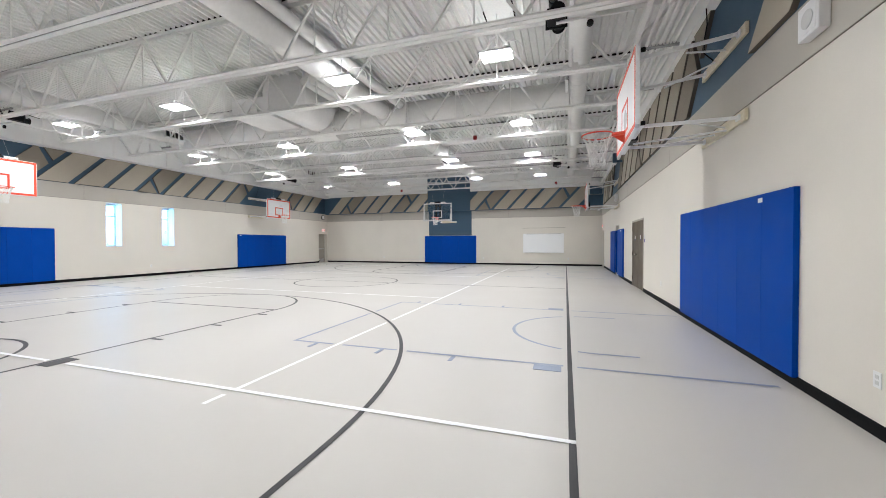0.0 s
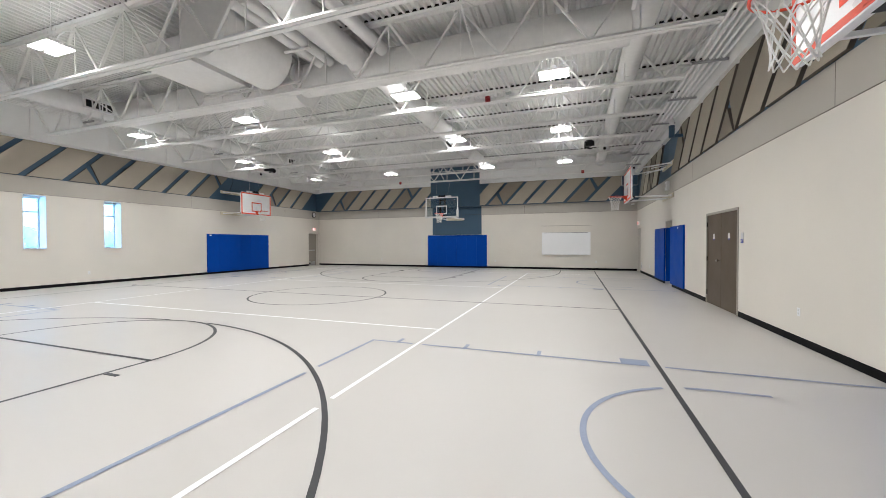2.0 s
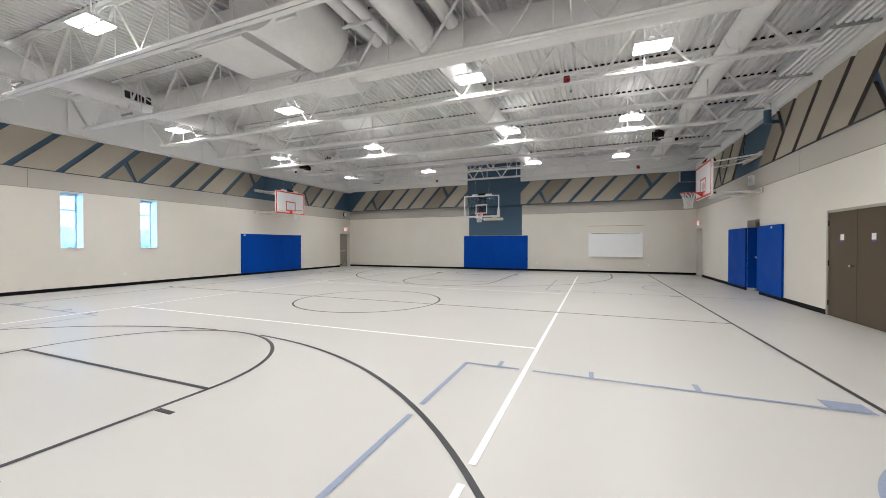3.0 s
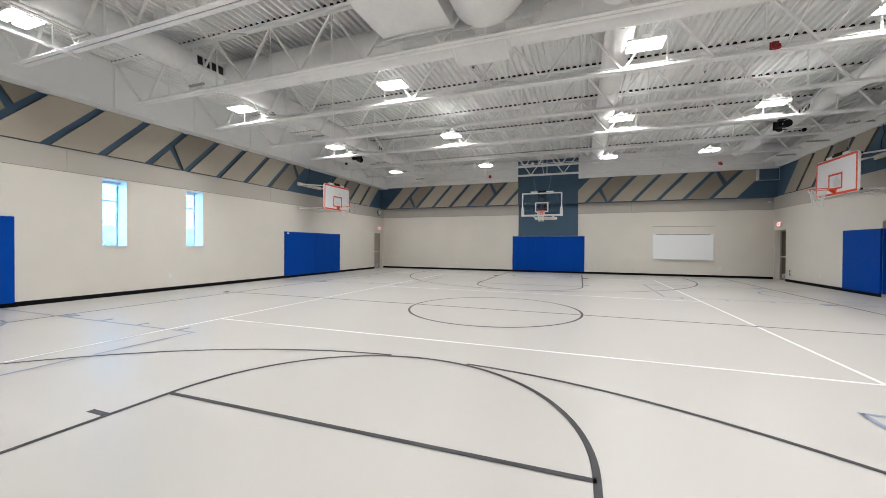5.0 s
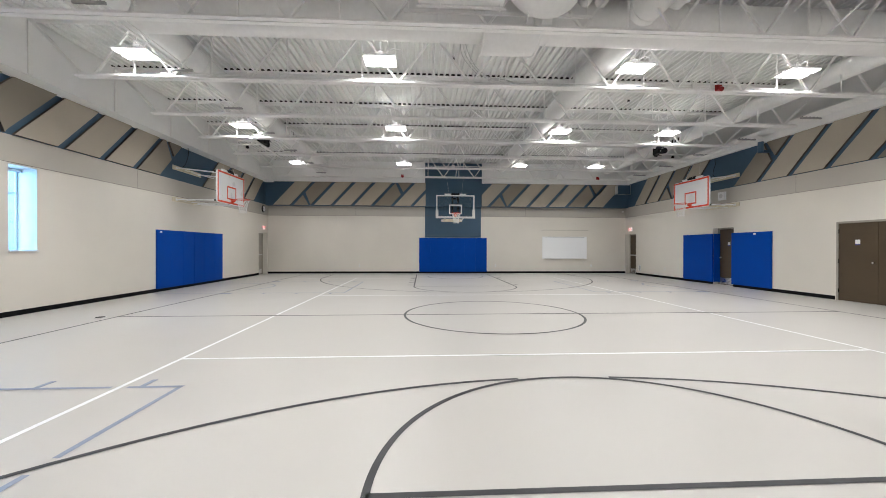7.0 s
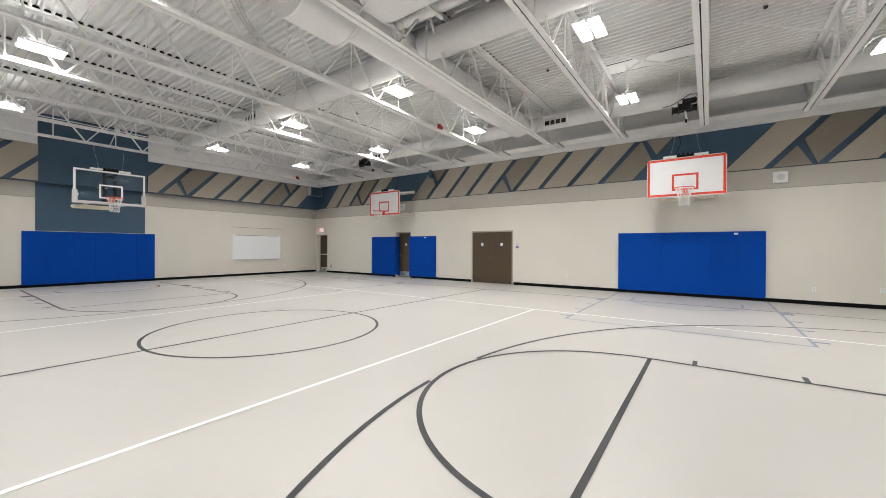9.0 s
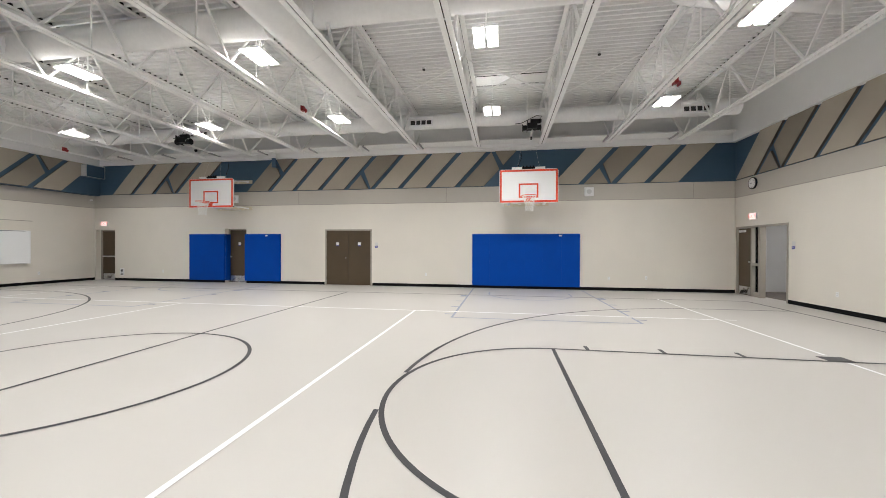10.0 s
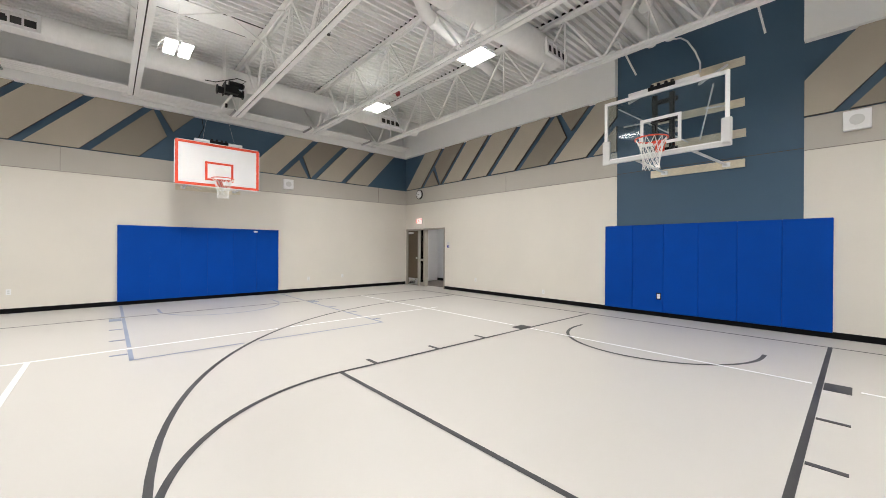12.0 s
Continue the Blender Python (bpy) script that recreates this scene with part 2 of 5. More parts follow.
def text_part(name, body, size, mat, parent, m, label=""):
    cu = bpy.data.curves.new(name, "FONT")
    cu.body, cu.size, cu.extrude, cu.align_x, cu.align_y = body, size, 0.002, "CENTER", "CENTER"
    tmp = bpy.data.objects.new(name, cu)
    scene.collection.objects.link(tmp)
    bpy.context.view_layer.update()
    me = bpy.data.meshes.new_from_object(tmp.evaluated_get(bpy.context.evaluated_depsgraph_get()))
    bpy.data.objects.remove(tmp)
    me.materials.clear()
    me.materials.append(mat)
    ob = new(name, me)
    ob.parent, ob.matrix_basis = parent, m
    return tagged(ob, label)


# frames of the four walls: u runs to the right for one who faces the wall, d comes out of it into the room
def wall_frame(side):
    if side == "E":
        return Matrix(((0, 0, -1, XE), (-1, 0, 0, 0), (0, 1, 0, 0), (0, 0, 0, 1)))
    if side == "W":
        return Matrix(((0, 0, 1, XW), (1, 0, 0, 0), (0, 1, 0, 0), (0, 0, 0, 1)))
    if side == "N":
        return Matrix(((1, 0, 0, 0), (0, 0, -1, YN), (0, 1, 0, 0), (0, 0, 0, 1)))
    return Matrix(((-1, 0, 0, 0), (0, 0, 1, YS), (0, 1, 0, 0), (0, 0, 0, 1)))


def U(side, c):
    """The place along a wall, from the world's x or y."""
    return -c if side in "ES" else c


def on_wall(side, c, z, d=0.0):
    """A pose on a wall: local x to the right, y up, z out into the room."""
    return wall_frame(side) @ Matrix.Translation((U(side, c), z, d))


# ---- large structure ----
def wall(name, side, c0, c1, z1, openings, label, TH=TH):
    """A wall with thickness; openings: (c0, c1, z0, z1) along it, with their reveals."""
    u0, u1 = sorted((U(side, c0), U(side, c1)))
    ops = [(*sorted((U(side, a), U(side, b))), c, d) for a, b, c, d in openings]
    us = sorted({u0, u1, *[o[0] for o in ops], *[o[1] for o in ops]})
    zs = sorted({0.0, z1, *[o[2] for o in ops], *[o[3] for o in ops]})
    filled = lambda i, k: 0 <= i < len(us) - 1 and 0 <= k < len(zs) - 1 and not any(o[0] <= us[i] + 1e-6 and us[i + 1] <= o[1] + 1e-6 and o[2] <= zs[k] + 1e-6 and zs[k + 1] <= o[3] + 1e-6 for o in ops)
    bm, fr = B(), wall_frame(side)
    quad = lambda *ps: bm.faces.new([bm.verts.new(fr @ Vector(p)) for p in ps])
    for i in range(len(us) - 1):
        for k in range(len(zs) - 1):
            if not filled(i, k):
                continue
            a, b, c, d = us[i], us[i + 1], zs[k], zs[k + 1]
            quad((a, c, 0), (b, c, 0), (b, d, 0), (a, d, 0))
            quad((a, c, -TH), (a, d, -TH), (b, d, -TH), (b, c, -TH))
            if not filled(i - 1, k):
                quad((a, c, -TH), (a, c, 0), (a, d, 0), (a, d, -TH))
            if not filled(i + 1, k):
                quad((b, c, 0), (b, c, -TH), (b, d, -TH), (b, d, 0))
            if not filled(i, k + 1):
                quad((a, d, 0), (b, d, 0), (b, d, -TH), (a, d, -TH))
            if not filled(i, k - 1) and c > 0:
                quad((a, c, -TH), (b, c, -TH), (b, c, 0), (a, c, 0))
    bmesh.ops.remove_doubles(bm, verts=bm.verts, dist=1e-5)
    return solo(name, bm, M_WALL, label, "wall", kind="structure")


def slab(name, side, c0, c1, z0, z1, d0, d1, mat, label, category="wall", bevel=0.0):
    """A flat layer on a wall, d0 to d1 out of it."""
    u0, u1 = sorted((U(side, c0), U(side, c1)))
    bm = box(B(), u0, u1, z0, z1, d0, d1, bevel)
    bm.transform(wall_frame(side))
    return solo(name, bm, mat, label, category, kind="structure")


bm = box(B(), XW - 0.45, XE + TH, YS - TH, YN + TH, -0.2, 0.0)
solo("floor", bm, M_FLOOR, "light warm grey poured gym floor with painted court lines", "floor", kind="structure")

WALL_H = DECK + 0.12
E_DOUBLE, E_NICHE, E_EXIT = (12.23, 14.09), (17.46, 18.42), (23.66, 24.62)
W_EXIT, S_EXIT = (23.62, 24.60), (-2.24, -0.02)
WINDOWS = ((10.20, 10.76), (12.36, 12.92))
WIN_Z = (1.29, 3.05)
wall("wall_east", "E", YS - TH, YN + TH, WALL_H, [(*E_DOUBLE, 0, 2.12), (*E_NICHE, 0, 2.17), (*E_EXIT, 0, 2.15)], "tan painted gym wall with doors and blue mats")
wall("wall_west", "W", YS - TH, YN + TH, WALL_H, [(*W_EXIT, 0, 2.12), *[(*w, *WIN_Z) for w in WINDOWS]], "tan painted gym wall with two narrow windows", 0.45)
wall("wall_north", "N", XW, XE, WALL_H, [], "tan painted end wall with a whiteboard")
wall("wall_south", "S", XW, XE, WALL_H, [(*S_EXIT, 0, 2.13)], "tan painted end wall with a double doorway")

SPAN = {"E": (YS, YN), "W": (YS, YN), "N": (XW, XE), "S": (XW, XE)}
OUT = {"N": 0.30}    # how far the upper part of a wall stands out over the lower
BLUE_COLUMN = {"N": (-11.10, -8.06), "S": (-11.17, -8.10)}
for side, word in (("E", "east"), ("W", "west"), ("N", "north"), ("S", "south")):
    a, b = SPAN[side]
    cols = BLUE_COLUMN.get(side)
    runs = [(a, cols[0]), (cols[1], b)] if cols else [(a, b)]
    for r0, r1 in runs:
        slab(f"wall_band_{word}", side, r0, r1, TRIM + 0.012, BAND, 0.0, 0.012, M_BAND, "taupe painted band above the tan wall")
        slab(f"trim_{word}", side, r0, r1, TRIM + 0.004, TRIM + 0.0115, 0.0, 0.006, M_TRIM_LINE, "thin dark reveal line across the wall", "trim")
        far = OUT.get(side, 0.0)
        drop = far * 0.11
        slab(f"wall_slate_{word}", side, r0, r1, BAND - drop, SOFFIT + 0.02, 0.0, far + 0.010, M_SLATE, "slate blue painted upper wall behind acoustic panels")
        slab(f"soffit_{word}", side, r0, r1, SOFFIT - drop - (0.085 if side == "W" else 0.0), 5.30 if side == "E" else DECK, 0.0, far + (0.44 if side == "W" else 0.16), M_SOFFIT, "white drywall bulkhead above the acoustic panels", "bulkhead")
    if cols:
        slab(f"blue_column_{word}", side, cols[0], cols[1], 1.94, DECK, 0.0, 0.016, M_SLATE, "slate blue painted wall strip behind the glass backboard")
        if side in OUT:
            slab(f"blue_column_upper_{word}", side, cols[0], cols[1], BAND - drop, DECK, 0.016, OUT[side] + 0.016, M_SLATE, "slate blue painted upper strip standing out from the wall")
        slab(f"column_line_{word}", side, cols[0], cols[1], TRIM + 0.04, TRIM + 0.05, 0.016, 0.019, M_PANEL_EDGE, "thin joint line across the blue wall strip", "trim")
slab("soffit_back_east", "E", YS, YN, 5.30, DECK, 0.0, 0.02, M_SOFFIT, "white painted wall behind the duct", "bulkhead")


def baseboard(name, side, runs):
    bm = B()
    for a, b in runs:
        u0, u1 = sorted((U(side, a), U(side, b)))
        box(bm, u0, u1, 0.0, 0.105, 0.0, 0.010, 0.002)
    bm.transform(wall_frame(side))
    solo(name, bm, M_BASE, "black rubber cove base along the wall", "baseboard", kind="structure")


baseboard("baseboard_east", "E", [(YS, E_DOUBLE[0] - 0.03), (E_DOUBLE[1] + 0.03, E_NICHE[0]), (E_NICHE[1], E_EXIT[0])])
baseboard("baseboard_west", "W", [(YS, W_EXIT[0])])
baseboard("baseboard_north", "N", [(XW, XE)])
baseboard("baseboard_south", "S", [(XW, S_EXIT[0])])


# ceiling: fluted steel deck, its flutes running north to south
def deck():
    """Narrow ribs hang between wide flutes; every fourth flute holds the lap of two sheets."""
    bm = B()
    pitch, x, prof, k = 0.1524, XW - 0.1, [], 0
    while x < XE + 0.15:
        prof += [(x, 0.0), (x + 0.044, 0.0), (x + 0.060, 0.066)]
        if k % 4 == 0:
            prof += [(x + 0.092, 0.066), (x + 0.094, 0.089), (x + 0.103, 0.089), (x + 0.105, 0.060)]
        prof += [(x + 0.136, 0.066)]
        x, k = x + pitch, k + 1
    lo = [bm.verts.new((x, YS - 0.1, DECK + z)) for x, z in prof]
    hi = [bm.verts.new((x, YN + 0.1, DECK + z)) for x, z in prof]
    for i in range(len(prof) - 1):
        bm.faces.new((lo[i], lo[i + 1], hi[i + 1], hi[i]))
    return bm


solo("ceiling", deck(), M_DECK, "white painted fluted steel roof deck", "ceiling", kind="structure")
solo("roof", box(B(), XW - TH, XE + TH, YS - TH, YN + TH, DECK + 0.10, DECK + 0.3), M_SOFFIT, "flat roof slab over the gym", "roof", kind="structure")

# court lines
LINE_W = 0.05


def seg_distance(p, a, b):
    px, py = p[0] - a[0], p[1] - a[1]
    dx, dy = b[0] - a[0], b[1] - a[1]
    t = max(0, min(1, (px * dx + py * dy) / (dx * dx + dy * dy)))
    return math.hypot(px - t * dx, py - t * dy)


def arc(cx, cy, r, a0, a1):
    n = max(8, int(abs(a1 - a0) / 2.5))
    return [(cx + r * math.cos(radians(a0 + (a1 - a0) * i / n)), cy + r * math.sin(radians(a0 + (a1 - a0) * i / n))) for i in range(n + 1)]


def strip(bm, pts, w, z, avoid=(), clear=0.035):
    """A painted line along pts, left open where it would cross one of the lines in avoid."""
    dense = []
    for (ax, ay), (bx, by) in zip(pts, pts[1:]):
        d = math.hypot(bx - ax, by - ay)
        n = max(1, int(d / 0.03)) if avoid else 1
        dense += [(ax + (bx - ax) * i / n, ay + (by - ay) * i / n) for i in range(n)]
    dense.append(pts[-1])
    keep = []
    for p in dense:
        keep.append(all(seg_distance(p, a, b) > LINE_W / 2 + clear for a, b in avoid if min(a[0], b[0]) - 0.1 < p[0] < max(a[0], b[0]) + 0.1 and min(a[1], b[1]) - 0.1 < p[1] < max(a[1], b[1]) + 0.1))
    prev = None
    for i, (x, y) in enumerate(dense):
        if not keep[i]:
            prev = None
            continue
        j, k = max(i - 1, 0), min(i + 1, len(dense) - 1)
        dx, dy = dense[k][0] - dense[j][0], dense[k][1] - dense[j][1]
        l = math.hypot(dx, dy) or 1
        nx, ny = -dy / l * w / 2, dx / l * w / 2
        cur = (bm.verts.new((x + nx, y + ny, z)), bm.verts.new((x - nx, y - ny, z)))
        if prev:
            bm.faces.new((prev[0], prev[1], cur[1], cur[0]))
        prev = cur


COURT_X, COURT_Y = (-17.27, -2.02), (0.80, 23.76)
black, white, blue = [], [], []
black += [[(COURT_X[1], COURT_Y[0]), (COURT_X[1], COURT_Y[1])], [(COURT_X[0], COURT_Y[0]), (COURT_X[0], COURT_Y[1])]]
black += [[(COURT_X[0], COURT_Y[0]), (COURT_X[1], COURT_Y[0])], [(COURT_X[0], COURT_Y[1]), (COURT_X[1], COURT_Y[1])]]
black += [[(COURT_X[0], CY), (COURT_X[1], CY)], arc(CX - 0.05, CY + 0.02, 1.83, 0, 360)]
MARKS = ((2.25, 0.30), (3.36, 0.05), (4.34, 0.05), (5.35, 0.05))
marks_black, marks_blue, black_lines = [], [], []
for s, base in ((1, COURT_Y[0]), (-1, COURT_Y[1])):
    f = lambda y: base + s * y
    black += [[(CX - 1.83, f(0)), (CX - 1.83, f(5.83))], [(CX + 1.83, f(0)), (CX + 1.83, f(5.83))], [(CX - 1.83, f(5.83)), (CX + 1.83, f(5.83))]]
    black.append(arc(CX, f(5.83), 1.83, 0, 180 * s))
    three = [(CX + 6.06, f(0)), *arc(CX, f(1.60), 6.06, 0, 180 * s), (CX - 6.06, f(0))]
    circle = black[-1]
    black_lines.append((three, [(a, b) for a, b in zip(circle, circle[1:])]))
    black.append([(CX + 1.34, f(1.22)), *arc(CX + 0.04, f(1.39), 1.30, 0, 180 * s), (CX - 1.26, f(1.22))])
    for y, w in MARKS:
        for k in (-1, 1):
            marks_black.append((CX + k * 1.86, CX + k * 2.06, f(y) - w / 2, f(y) + w / 2))
VX, VY = (-14.20, -5.05), (3.045, 21.42)
white += [[(x, VY[0]), (x, VY[1])] for x in VX]
white_ends = [[(a, y), (b, y)] for y in VY for a, b in ((COURT_X[0] - 0.025, CX - 2.12), (CX - 1.77, CX + 1.77), (CX + 2.12, COURT_X[1] + 0.025))]
white += [[(VX[0], y), (VX[1], y)] for y in (9.325, 15.42)]
white += [[(x, y0), (x, y1)] for x in VX for y0, y1 in ((2.72, 2.93), (21.55, 21.76))]
for s, base in ((-1, XE - 0.06), (1, XW + 0.06)):
    g = lambda x: base + s * x
    for yc in (6.55, 17.93):
        blue += [[(g(0.10), yc - 1.83), (g(5.74), yc - 1.83)], [(g(0.05), yc + 1.83), (g(5.74), yc + 1.83)], [(g(5.74), yc - 1.855), (g(5.74), yc + 1.855)]]
        a0 = 90 if s > 0 else 270
        blue.append([(g(1.20), yc - s * -1.22) if s > 0 else (g(1.20), yc - 1.22), *[p for p in arc(g(1.64), yc, 1.22, a0, a0 - 180)], (g(1.20), yc - 1.22) if s > 0 else (g(1.20), yc + 1.22)])
        for x, w in MARKS:
            for k in (-1, 1):
                marks_blue.append((g(x) - w / 2, g(x) + w / 2, yc + k * 1.86, yc + k * 2.04))
black_lines += [(l, ()) for l in black]
black += [l for l, clear in black_lines if clear]
segs = lambda lines: [(a, b) for l in lines for a, b in zip(l, l[1:])]
bm = B()
for l, clear in black_lines:
    strip(bm, l, LINE_W, 0.0040, clear, 0.015)
for x0, x1, y0, y1 in marks_black:
    box(bm, x0, x1, y0, y1, 0.001, 0.0044)
solo("court_lines_black", bm, M_BLACK_LINE, "charcoal painted basketball court lines", "court lines", kind="structure")
bm = B()
for l in white:
    strip(bm, l, LINE_W, 0.0044, segs(black))
for l in white_ends:
    strip(bm, l, LINE_W, 0.0072)
solo("court_lines_white", bm, M_WHITE_LINE, "white painted volleyball court lines", "court lines", kind="structure")
bm = B()
for l in blue:
    strip(bm, l, LINE_W, 0.0048, segs(black) + segs(white + white_ends))
for x0, x1, y0, y1 in marks_blue:
    box(bm, x0, x1, y0, y1, 0.001, 0.0052)
solo("court_lines_blue", bm, M_BLUE_LINE, "grey-blue painted side court lines", "court lines", kind="structure")


# ---- roof steel ----
JOIST_Z0, JOIST_Z1 = 4.78, 5.88
JOISTS = [YS + 2.0625 * k for k in range(1, 12)]


WEB = []


def joist(y):
    j = thing("roof_joist", Matrix.Translation((0, y, 0)), "white painted open-web steel roof joist under the deck", "roof joist", "roof joists")
    x0, x1 = -18.08, -0.85
    for sy in (-1, 1):
        prof = [(0.010, 0.0), (0.096, 0.0), (0.096, 0.011), (0.021, 0.011), (0.021, 0.075), (0.010, 0.075)]
        part("bottom_angle", prism(B(), [(x0, sy * y2, JOIST_Z0 + z) for y2, z in prof], (x1 - x0, 0, 0)), M_STEEL, j)
        part("top_angle", prism(B(), [(XW + 0.02, sy * y2 * 1.06, JOIST_Z1 + 0.016 - z) for y2, z in prof], (XE - XW - 0.04, 0, 0)), M_STEEL, j)
    # dark strip put in for the shade between deck flutes and top chord
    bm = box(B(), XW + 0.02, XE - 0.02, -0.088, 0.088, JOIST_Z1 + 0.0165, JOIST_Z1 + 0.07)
    part("flute_shade_strip", bm, M_GAP_SHADE, j, "dark strip standing for shade above the top chord")
    # dark lengths put in for the shade inside the bottom chord's slot
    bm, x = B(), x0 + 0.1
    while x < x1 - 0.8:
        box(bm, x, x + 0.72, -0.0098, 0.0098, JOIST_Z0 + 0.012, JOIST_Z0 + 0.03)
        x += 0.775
    part("slot_shade_strip", bm, M_GAP_SHADE, j, "dark strips standing for shade in the chord's slot")
    n = 11
    xs = [x0 + 0.35 + (x1 - x0 - 0.7) * i / n for i in range(n + 1)]
    step = xs[1] - xs[0]
    rise = JOIST_Z1 - JOIST_Z0 - 0.08
    if not WEB:
        WEB.append(mesh_of("web_diagonal", bar(B(), (0, 0, 0), (step / 2, 0, rise), 0.046, 0.034), M_STEEL))
        WEB.append(mesh_of("web_diagonal", bar(B(), (step, 0, 0), (step / 2, 0, rise), 0.040, 0.040), M_STEEL))
        WEB.append(mesh_of("web_post", bar(B(), (step / 2, 0, -0.01), (step / 2, 0, rise + 0.01), 0.026, 0.020), M_STEEL))
    for x in xs[:-1]:
        for me in WEB:
            share(me.name.split(".")[0], me, j, Matrix.Translation((x, 0, JOIST_Z0 + 0.04)))
    for xa, xb in ((x0 + 0.12, XW + 0.50), (x1 - 0.35, XE - 0.2)):
        part("end_diagonal", bar(B(), (xa, 0, JOIST_Z0 + 0.04), (xb, 0, JOIST_Z1 - 0.04), 0.045, 0.045), M_STEEL, j)
    part("end_post", box(B(), XW + 0.442, XW + 0.468, -0.045, 0.045, JOIST_Z0 + 0.02, JOIST_Z1 - 0.02), M_STEEL, j)
    return j


def bridging():
    for x in (-14.6, -9.65, -4.7):
        for k in range(10):
            y0, y1 = JOISTS[k] + 0.04, JOISTS[k + 1] - 0.04
            b = thing("joist_bridging", Matrix.Translation((x, (y0 + y1) / 2, JOIST_Z0)), "thin white crossed steel angles between joists", "bridging", "joist bridging")
            h = (y1 - y0) / 2
            part("brace", bar(B(), (0, -h, 0.08), (0, h, 1.02), 0.022, 0.022), M_STEEL, b)
            part("brace", bar(B(), (0.03, h, 0.08), (0.03, -h, 1.02), 0.022, 0.022), M_STEEL, b)


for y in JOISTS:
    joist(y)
bridging()


# flat patch in the deck between two joists, with open slots
ro = thing("deck_patch", Matrix.Translation((-3.32, 7.17, DECK)), "flat white patch plate in the roof deck with dark slots", "roof plate")
part("plate", box(B(), -0.27, 0.27, -0.92, 0.92, -0.012, 0.004, 0.003), M_DECK, ro)
for x, y0, y1 in ((-0.285, -0.92, -0.2), (-0.285, 0.35, 0.92), (0.285, 0.1, 0.92), (0.285, -0.75, -0.3)):
    part("slot", box(B(), x - 0.014, x + 0.014, y0, y1, -0.008, 0.002), M_GAP_SHADE, ro, "dark open slot")

# ---- ducts ----
def round_duct(name, p, q, r, label, bands=1.22):
    p, q = Vector(p), Vector(q)
    d = thing(name, Matrix.Translation(p), label, "duct", "ceiling ducts")
    part("pipe", rod(B(), (0, 0, 0), q - p, r, 40), M_DUCT, d, smooth=True)
    n = int((q - p).length / bands)
    way = (q - p).normalized()
    for i in range(1, n + 1):
        c = way * (i * bands)
        part("collar", rod(B(), c - way * 0.018, c + way * 0.018, r + 0.007, 40), M_DUCT, d, smooth=True)
    return d


round_duct("main_duct", (-16.2, 11.1, 5.42), (-2.0, 11.1, 5.42), 0.37, "large white round duct across the hall", 2.4)
round_duct("side_duct", (-1.80, 0.9, 5.40), (-1.80, 23.2, 5.40), 0.22, "white round supply duct along the wall", 3.0)
round_duct("side_duct", (-16.1, 0.9, 5.40), (-16.1, 23.2, 5.40), 0.25, "white round supply duct with grilles", 3.0)
round_duct("middle_duct", (-7.45, 1.6, 5.46), (-7.45, 10.73, 5.46), 0.27, "white round duct leading to the main duct", 3.0)
round_duct("middle_duct", (-7.3, 11.47, 5.44), (-7.3, 23.0, 5.44), 0.26, "white round duct leading from the main duct", 3.0)
bent = thing("thin_duct", Matrix.Translation((-6.9, 0, 5.62)), "thin white round duct with an elbow under the deck", "duct", "ceiling ducts")
run = [(0.04, 10.78), (-0.08, 7.2), (-0.13, 5.25), (-0.11, 5.00), (-0.02, 4.80), (0.16, 4.58), (0.30, 4.40), (0.37, 4.22), (0.45, 3.90), (1.0, 1.55)]
part("pipe", tube(B(), [(x, y, 0) for x, y in run], 0.125, 24), M_DUCT, bent, smooth=True)
for i, j in ((2, 3), (7, 8)):
    p, q = Vector((*run[i], 0)), Vector((*run[j], 0))
    part("collar", rod(B(), p, p + (q - p).normalized() * 0.05, 0.134, 24), M_DUCT, bent, smooth=True)


sleeve = thing("duct_sleeve", Matrix.Translation((-9.7, 11.1, 5.36)), "wider white sleeve round the main duct", "duct", "ceiling ducts")
part("sleeve", rod(B(), (-0.48, 0, 0), (0.48, 0, 0), 0.50, 44), M_DUCT, sleeve, smooth=True)
for x in (-0.48, 0.48):
    part("collar", rod(B(), (x - 0.015, 0, 0), (x + 0.015, 0, 0), 0.515, 44), M_STEEL, sleeve, smooth=True)


def plenum():
    p = thing("air_plenum", Matrix.Translation((-10.35, 9.25, 5.0)), "big white sheet metal air plenum with a rounded end", "duct plenum")
    part("body", box(B(), -0.93, 0.36, -0.52, 0.90, 0.04, 0.53, 0.01), M_DUCT, p)
    part("drum", rod(B(), (0.98, -0.70, 0.50), (0.98, 0.88, 0.50), 0.62, 48), M_DUCT, p, "rounded sheet metal end of the plenum", smooth=True)
    for y in (-0.50, 0.88):
        part("flange", box(B(), -0.96, 0.40, y - 0.02, y + 0.02, 0.0, 0.03), M_STEEL, p)
    for y in (-0.62, 0.97):
        part("trapeze_bar", box(B(), -1.15, 1.75, y - 0.02, y + 0.02, -0.03, 0.012), M_STEEL, p, "white steel support bar")
        for x in (-1.08, 1.70):
            part("hanger", rod(B(), (x, y, 0.012), (x, y, 0.91), 0.008, 6), M_STEEL, p)
    part("seam", box(B(), 0.345, 0.362, -0.53, 0.91, 0.03, 0.54), M_GREY, p, "grey sheet metal seam")
    for x in (-0.6, 0.3):
        part("hanger", rod(B(), (x, 0.84, 0.0), (x, 0.84, 0.9), 0.008, 6), M_STEEL, p)


plenum()


